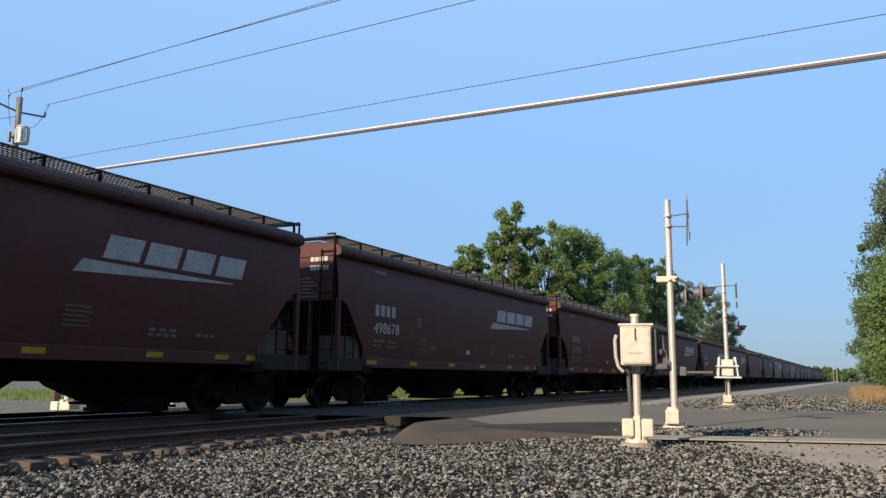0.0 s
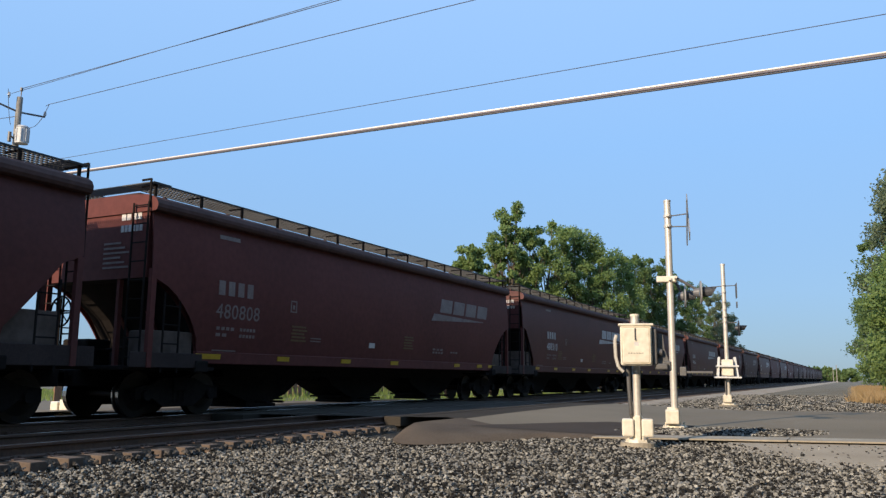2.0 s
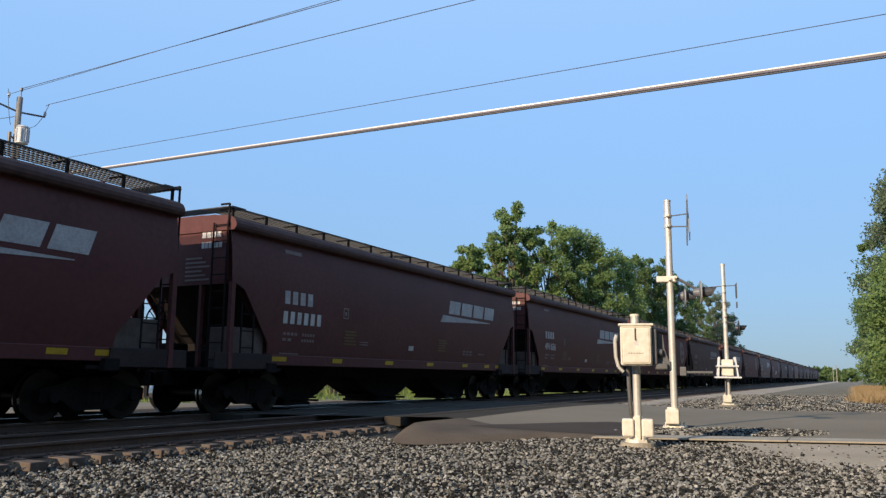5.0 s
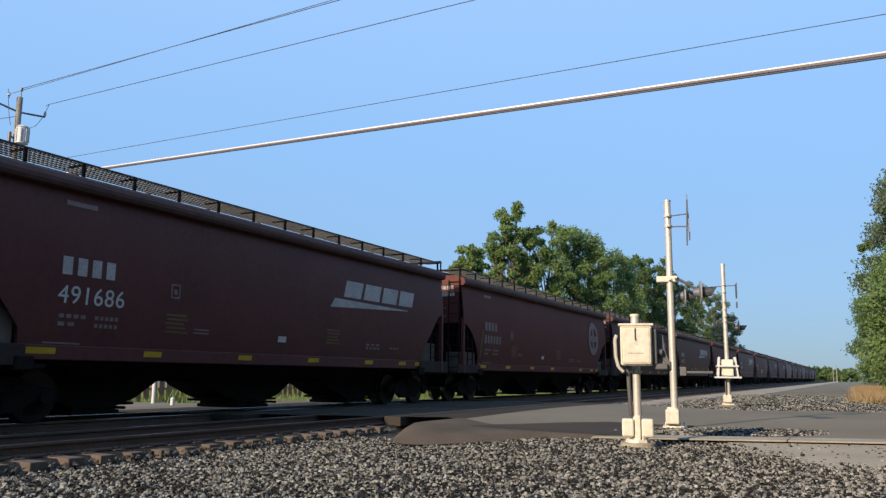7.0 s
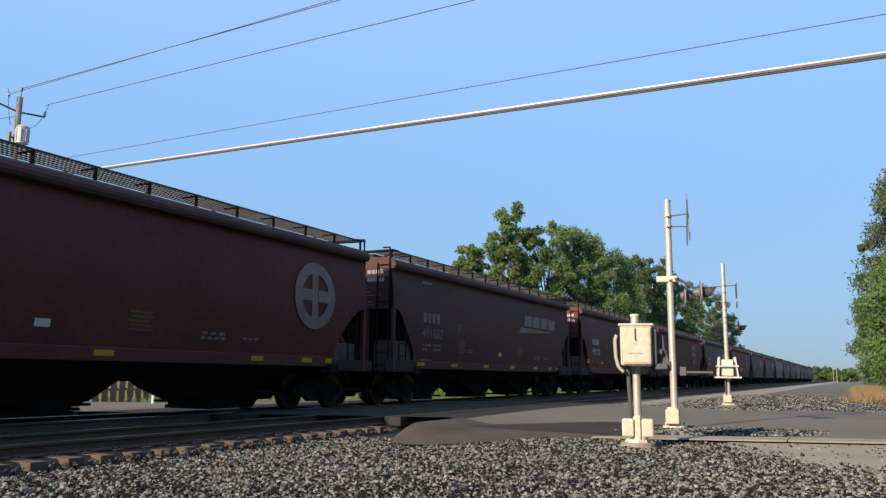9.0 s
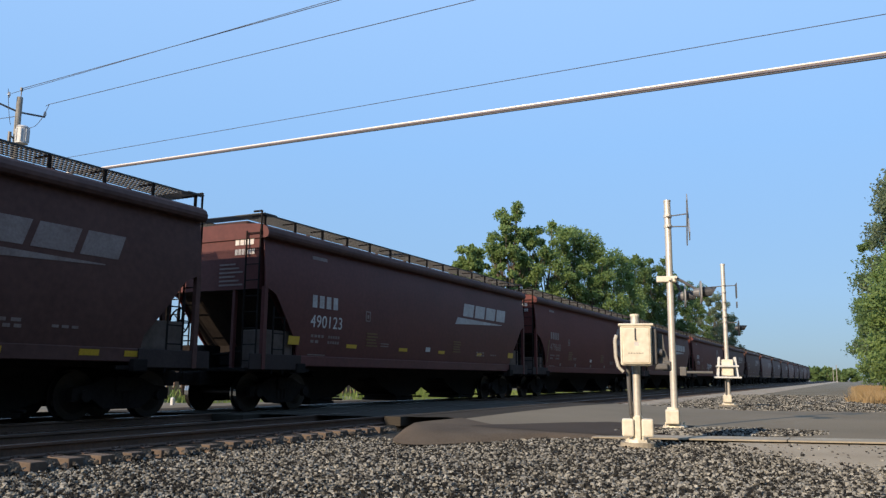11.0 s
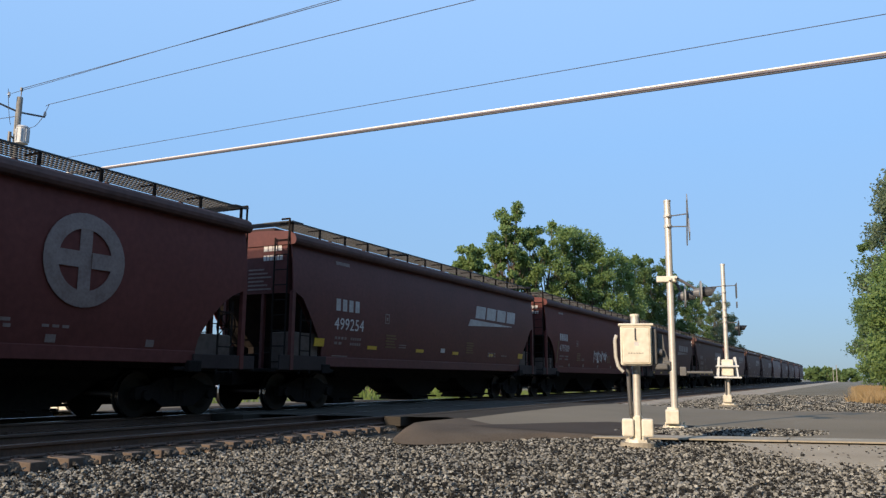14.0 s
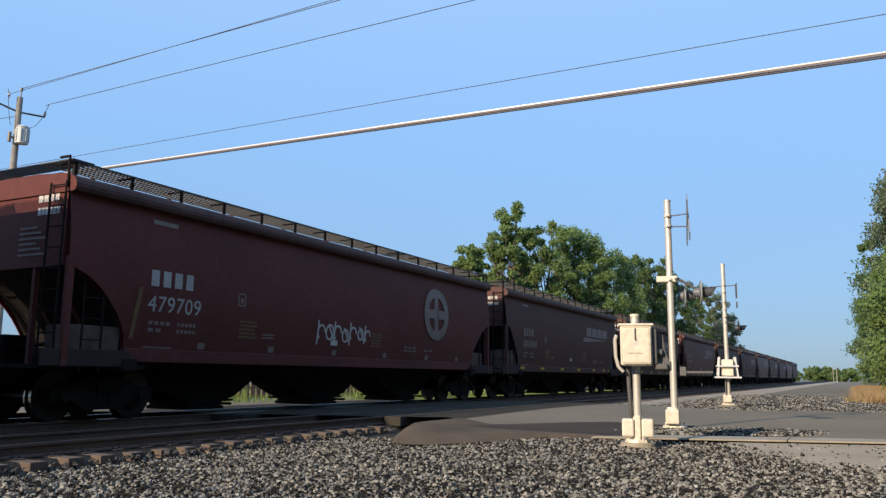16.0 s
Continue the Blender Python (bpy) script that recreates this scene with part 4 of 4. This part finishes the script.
# signal base on the far side of the tracks
base3 = empty("signal_mast", pose(-18.6, 14.45, -0.30), "pale signal mast beyond the tracks", "crossing signal", "crossing signals")
junction_base(base3, 1.5)
bm = B()
rod(bm, (0, 0, 0.44), (0, 0, 3.4), 0.08, n=16)
part("pole", bm, ALU, base3)
for px_, py_, h in ((-23.0, 21.5, 1.5), (-20.5, 20.0, 0.35)):
    p3 = empty("marker_post", pose(px_, py_, -0.3), "short white marker post in the grass", "post")
    bm = B()
    rod(bm, (0, 0, -0.1), (0, 0, h), 0.07, n=12)
    rod(bm, (0, 0, h), (0, 0, h + 0.05), 0.07, 0.02, n=12)
    part("shaft", bm, SIDING, p3)

# ---- utility pole and wires ----
PX, PY = -25.9, 17.15
pole = empty("utility_pole", pose(PX, PY, -0.26), "weathered wooden utility pole with crossarms and a grey transformer", "utility pole")
bm = B()
rod(bm, (0, 0, -0.2), (0, 0, 10.85), 0.15, 0.10, n=14)
part("shaft", bm, WOODPOLE, pole)
bm = B()
rod(bm, (0.05, 0, 10.7), (0.05, 0, 11.1), 0.02, n=6)
rod(bm, (0.05, 0, 11.08), (0.05, 0, 11.2), 0.05, n=8)
part("top_pin", bm, DARKSTEEL, pole)
bm = B()
rod(bm, (0, 0, 10.30), (0.25, 0.85, 10.34), 0.035, n=8)
rod(bm, (0, 0, 10.30), (-0.35, -0.75, 10.55), 0.035, n=8)
part("crossarm", bm, DARKSTEEL, pole)
for x, y, z in ((0.25, 0.85, 10.34), (-0.35, -0.75, 10.55), (-0.1, -0.35, 10.75)):
    bm = B()
    rod(bm, (x, y, z), (x, y, z + 0.10), 0.03, n=8)
    rod(bm, (x, y, z + 0.08), (x, y, z + 0.2), 0.055, 0.035, n=10)
    part("insulator", bm, TRANS, pole)
bm = B()
rod(bm, (0.30, 0.02, 9.10), (0.30, 0.02, 9.68), 0.21, n=20)
rod(bm, (0.30, 0.02, 9.68), (0.30, 0.02, 9.74), 0.23, 0.18, n=20)
for k in range(8):
    a = math.radians(45 * k)
    box(bm, 0.30 + 0.22 * math.cos(a) - 0.012, 0.30 + 0.22 * math.cos(a) + 0.012, 0.02 + 0.22 * math.sin(a) - 0.012, 0.02 + 0.22 * math.sin(a) + 0.012, 9.15, 9.62)
part("transformer", bm, TRANS, pole, "grey transformer can")
bm = B()
rod(bm, (0.0, -0.25, 9.15), (0.0, -0.25, 9.5), 0.06, n=8)
rod(bm, (0.0, -0.1, 9.3), (0.0, -0.25, 9.4), 0.03, n=6)
part("fuse_cutout", bm, DARKSTEEL, pole)


def wire(name, p, q, r, sag, material, label, n=28, parent=None):
    cu = bpy.data.curves.new(name, "CURVE")
    cu.dimensions, cu.bevel_depth, cu.bevel_resolution = "3D", r, 2
    sp = cu.splines.new("POLY")
    sp.points.add(n)
    p, q = Vector(p), Vector(q)
    for i in range(n + 1):
        t = i / n
        c = p.lerp(q, t)
        sp.points[i].co = (c.x, c.y, c.z - 4 * sag * t * (1 - t), 1)
    cu.materials.append(material)
    return tagged(new(name, cu), label, "cable", "overhead wires")


wire("overhead_cable", (-38, 15.45, 7.0), (22, 16.9, 7.0), 0.024, 0.0, CABLE, "bright sunlit overhead cable")
wire("overhead_cable", (-38, 15.45, 6.99), (22, 16.9, 6.93), 0.026, 0.0, CABLE_M, "grey lashed overhead cable in the bundle")
wire("overhead_cable", (-38, 15.45, 6.98), (22, 16.9, 6.86), 0.020, 0.0, CABLE_D, "dark overhead cable below the bright one")
wire("overhead_wire", (-38, 18.35, 8.5), (24, 18.05, 8.5), 0.010, 0.0, WIRE, "thin overhead wire against the sky")
wire("overhead_wire", (-24.9, 17.6, 10.32), (0.48, 16, 9.87), 0.0115, 0.0, WIRE, "thin overhead power wire from the pole")
wire("overhead_wire", (-26.61, 17.6, 11.17), (0.54, 16, 10.91), 0.0115, 0.0, WIRE, "thin overhead power wire from the pole top")
wire("overhead_wire", (-27.11, 17.6, 11.08), (0.55, 16, 11.08), 0.010, 0.0, WIRE, "thin overhead power wire from the crossarm")
wire("overhead_wire", (PX, PY, 9.9), (-60, 10.5, 9.4), 0.012, 0.3, WIRE, "thin overhead wire beyond the pole")
wire("jumper_wire", (PX + 0.25, PY + 0.85, 10.5), (-24.9, 17.6, 10.32), 0.010, 0.0, WIRE, "short jumper wire at the crossarm")
wire("jumper_wire", (-24.9, 17.6, 10.32), (PX + 0.3, PY + 0.25, 9.5), 0.010, 0.25, WIRE, "loose jumper wire to the transformer")
wire("jumper_wire", (PX - 0.1, PY - 0.4, 10.8), (PX, PY - 0.25, 9.5), 0.010, 0.2, WIRE, "loose jumper wire to the fuse")


# ---- vegetation ----
def leaves(centres, radii, count, size, rng, flat=0.8):
    """Small bent leaf clumps in and over a set of lobes."""
    k = rng.integers(0, len(centres), count)
    d = rng.normal(size=(count, 3))
    d /= np.linalg.norm(d, axis=1)[:, None]
    r = radii[k] * (0.25 + 0.85 * rng.random(count) ** 0.8) * (1 + 0.22 * np.sin(7 * d[:, 0] + 3 * d[:, 2] + k))
    p = centres[k] + d * r[:, None] * np.array([1, 1, flat])
    u = rng.normal(size=(count, 3))
    u /= np.linalg.norm(u, axis=1)[:, None]
    n = d + 0.9 * rng.normal(size=(count, 3))
    v = np.cross(n, u)
    v /= np.linalg.norm(v, axis=1)[:, None] + 1e-9
    s = size * (0.55 + 0.9 * rng.random(count))[:, None]
    a, b = u * s, v * s * 0.62
    verts = np.stack([p - a, p - b * 0.9, p + a, p + b], 1).reshape(-1, 3)
    f = np.arange(count * 4).reshape(-1, 4)
    return verts.tolist(), f.tolist()


def tree(x, y, h, r, seed, leaf, label, low=0.25, count=16000, size=0.22, lobes=80, z0=GROUND):
    rng = np.random.default_rng(seed)
    t = empty("tree", pose(x, y, z0), label, "tree", "trees along the railway")
    bm = B()
    pts = [Vector((0, 0, -0.2))]
    for i in range(1, 6):
        pts.append(Vector((rng.normal() * 0.25, rng.normal() * 0.25, h * 0.82 * i / 5)))
    for i in range(5):
        rod(bm, pts[i], pts[i + 1], h * 0.022 * (1 - i / 6), h * 0.022 * (1 - (i + 1) / 6), n=9)
    cs, rs = [], []
    for i in range(lobes):
        fz = low + (1 - low) * (i + 0.5) / lobes
        width = r * math.sin(math.pi * min(1, 0.20 + 0.70 * (fz - low) / (1 - low))) ** 0.6
        a = i * 2.399 + rng.normal() * 0.4
        rr = width * (0.30 + 0.72 * rng.random() ** 0.7)
        c = Vector((rr * math.cos(a), rr * math.sin(a), h * fz * (0.95 + 0.08 * rng.random())))
        s = r * (0.12 + 0.20 * rng.random())
        cs.append(c[:]), rs.append(s)
        start = pts[min(4, max(1, int(fz * 5 - 0.8)))]
        rod(bm, start, c, h * 0.003, h * 0.0008, n=4)
    part("trunk", bm, BARK, t)
    v, f = leaves(np.array(cs), np.array(rs), count, size, rng)
    raw("crown", v, f, leaf, t, "uneven leafy crown")
    return t


TREE_ROW = [(-32.4, 66, 11.2), (-31.0, 66, 13.0), (-31.9, 74, 15.4), (-30.6, 75, 18.5), (-29.5, 77, 16.7), (-28.7, 80, 17.1), (-27.1, 84, 17.6), (-25.5, 86, 16.3), (-24.6, 92, 15.5), (-25.1, 104, 17.4), (-23.4, 108, 16.9), (-22.4, 114, 15.5), (-22.9, 135, 16.4), (-21.8, 150, 16.2), (-21.6, 160, 13.0)]
for i, (x, y, h) in enumerate(TREE_ROW):
    r = 1.7 if i < 2 else 2.5 if i < 5 else 3.1 + (i % 3) * 0.35
    tree(x, y, h, r, 20 + i, LEAF_S if i > 12 else (LEAF_D if i > 8 else LEAF), "tall green leafy tree beyond the tracks", 0.30 if i < 2 else 0.06, 26000, 0.125, 75)
RIGHT_ROW = [(4.9, 62, 10.0, 4.4, 0.02, LEAF), (6.4, 74, 13.0, 5.2, 0.02, LEAF_D), (6.0, 88, 17.5, 5.2, 0.04, LEAF_S), (7.4, 84, 20.6, 5.2, 0.80, LEAF_S), (5.4, 104, 19.0, 5.2, 0.04, LEAF_D), (5.6, 130, 17.0, 5.5, 0.05, LEAF_D), (5.8, 160, 15.0, 5.5, 0.05, LEAF_D)]
for i, (x, y, h, r, low, leaf) in enumerate(RIGHT_ROW):
    tree(x, y, h, r, 50 + i, leaf, "dense green tree beside the railway clearing", low, 34000 if i < 3 else 20000, 0.125 if i < 3 else 0.16, 80)
# trees added out of view, to keep skylight off the train's near side
for i, (x, y, h) in enumerate(((10.5, 44, 15), (11, 33, 17), (12.5, 22, 16), (11.5, 11, 18), (13, 0, 17), (12, -11, 18), (13, -22, 16), (12.5, -34, 18), (13, -46, 17), (20, 16, 22), (20, -6, 21), (20, 38, 20))):
    tree(x, y, h, 5.6, 130 + i, LEAF_D, "unseen tree added beside the camera to block skylight from the train", 0.03, 9000, 0.34, 60)
FARROW = [(-42 + 9 * k + (k * 7 % 5), 430 + 37 * (k % 4), 5.5 + (k * 5 % 4) * 0.8, 5.5) for k in range(5)] + [(-100 + 14 * k, 640 + 30 * (k % 3), 7.5 + (k % 3), 7) for k in range(8)]
for i, (x, y, h, r) in enumerate(FARROW):
    tree(x, y, h, r, 90 + i, LEAF_D, "distant dark green tree", 0.05, 1500, 0.9, 20)


def blades(name, place, count, height, width, material, label, seed, category="grass"):
    rng = np.random.default_rng(seed)
    p = place(rng, count)
    n = len(p)
    a = rng.random(n) * 6.283
    h = height[0] + (height[1] - height[0]) * rng.random(n)
    lean = rng.normal(size=(n, 2)) * 0.28 * h[:, None]
    s = np.stack([np.cos(a), np.sin(a), np.zeros(n)], 1) * width
    top = p + np.concatenate([lean, h[:, None]], 1)
    mid = p + np.concatenate([lean * 0.35, h[:, None] * 0.55], 1)
    v = np.stack([p - s, p + s, mid + s * 0.8, top, mid - s * 0.8], 1).reshape(-1, 3)
    f = np.arange(n * 5).reshape(-1, 5)
    return tagged(raw(name, v.tolist(), f.tolist(), material), label, category, kind="stuff")


def field(x0, x1, y0, y1, avoid_road=True, clump=0.0):
    def place(rng, n):
        x, y = rng.uniform(x0, x1, n), rng.uniform(y0, y1, n)
        if avoid_road:
            ok = (y > road_far(x) + 0.6) | (y < road_near(x) - 0.6)
            x, y = x[ok], y[ok]
        if clump:
            keep = np.array([noise.noise((a * 0.25, b * 0.25, 7)) > clump for a, b in zip(x, y)])
            x, y = x[keep], y[keep]
        return np.stack([x, y, np.array([ground_z(a, b) for a, b in zip(x, y)])], 1)
    return place


blades("grass", field(-46, -19.5, 14, 60), 26000, (0.08, 0.26), 0.02, GRASS, "bright green grass beyond the tracks", 4)
blades("weeds", field(-24.8, -20.8, 14, 45, True, 0.1), 2600, (0.3, 0.85), 0.03, GRASS, "tall green weeds beyond the tracks", 5, "weeds")
def dry_place(rng, n):
    x, y = rng.uniform(-1.2, 5.0, n), rng.uniform(44, 110, n)
    edge = np.array([0.5 + 1.3 * noise.noise((a * 0.7, b * 0.22, 11)) + 0.6 * noise.noise((a * 2.5, b * 0.9, 2)) for a, b in zip(x, y)])
    keep = x + rng.normal(size=n) * 0.25 > edge
    x, y = x[keep], y[keep]
    return np.stack([x, y, np.full(len(x), GROUND)], 1)


blades("dry_grass", dry_place, 60000, (0.08, 0.6), 0.016, DRY, "dry tan grass under the trees", 6)
blades("verge_grass", field(-17.6, -16.4, 28, 90, True, 0.0), 3000, (0.1, 0.3), 0.02, GRASS, "thin grass along the far ballast", 8)

# fence, machine and shed beyond the far track
fence = empty("fence", pose(-26.5, 20, -0.26, 0, 0, 0), "brown wooden board fence beyond the grass", "fence")
rf = random.Random(3)
for i in range(70):
    bm = B()
    y = i * 0.42
    box(bm, -0.02, 0.02, y, y + 0.30, -0.1, 1.5 + rf.uniform(-0.12, 0.1), 0.005)
    part("slat", bm, FENCEWOOD, fence)
for z in (0.45, 1.2):
    bm = B()
    box(bm, -0.08, -0.02, 0, 29.4, z, z + 0.09)
    part("fence_rail", bm, FENCEWOOD, fence)
bol = empty("bollard", pose(-21.9, 14.6, -0.26), "yellow painted steel bollard beyond the tracks", "bollard")
bm = B()
rod(bm, (0, 0, -0.1), (0, 0, 1.35), 0.13, n=16)
rod(bm, (0, 0, 1.35), (0, 0, 1.45), 0.13, 0.05, n=16)
part("shaft", bm, YPAINT, bol)
# far line side pole
for x, y, h in ((-5.0, 300, 6.0), (-8.5, 420, 7.0)):
    fp = empty("line_pole", pose(x, y, GROUND), "distant thin pole beside the tracks", "pole")
    bm = B()
    rod(bm, (0, 0, -0.2), (0, 0, h), 0.16, 0.12, n=8)
    part("shaft", bm, WOODPOLE, fp)


# ---- what moves ----
def motions():
    times = [0.0, 4.0, 8.0, 12.0, 16.0]
    first = {}
    turn = SPEED / 0.455
    for car, y in CARS:
        walk(car, [(t, pose(FAR, y - SPEED * t, 0)) for t in times])
        for o in car.children:
            if not o.name.startswith("wheelset"):
                continue
            key = round(o.location.y, 2)
            if key not in first:
                first[key] = o
                walk(o, [(k / 30, Matrix.Translation((0, key, 0.46)) @ Matrix.Rotation(turn * k / 30, 4, "X")) for k in range(481)])
            else:
                o.rotation_mode = "QUATERNION"
                keys = first[key].animation_data
                o.animation_data_create()
                o.animation_data.action = keys.action
                o.animation_data.action_slot = keys.action_slot


motions()
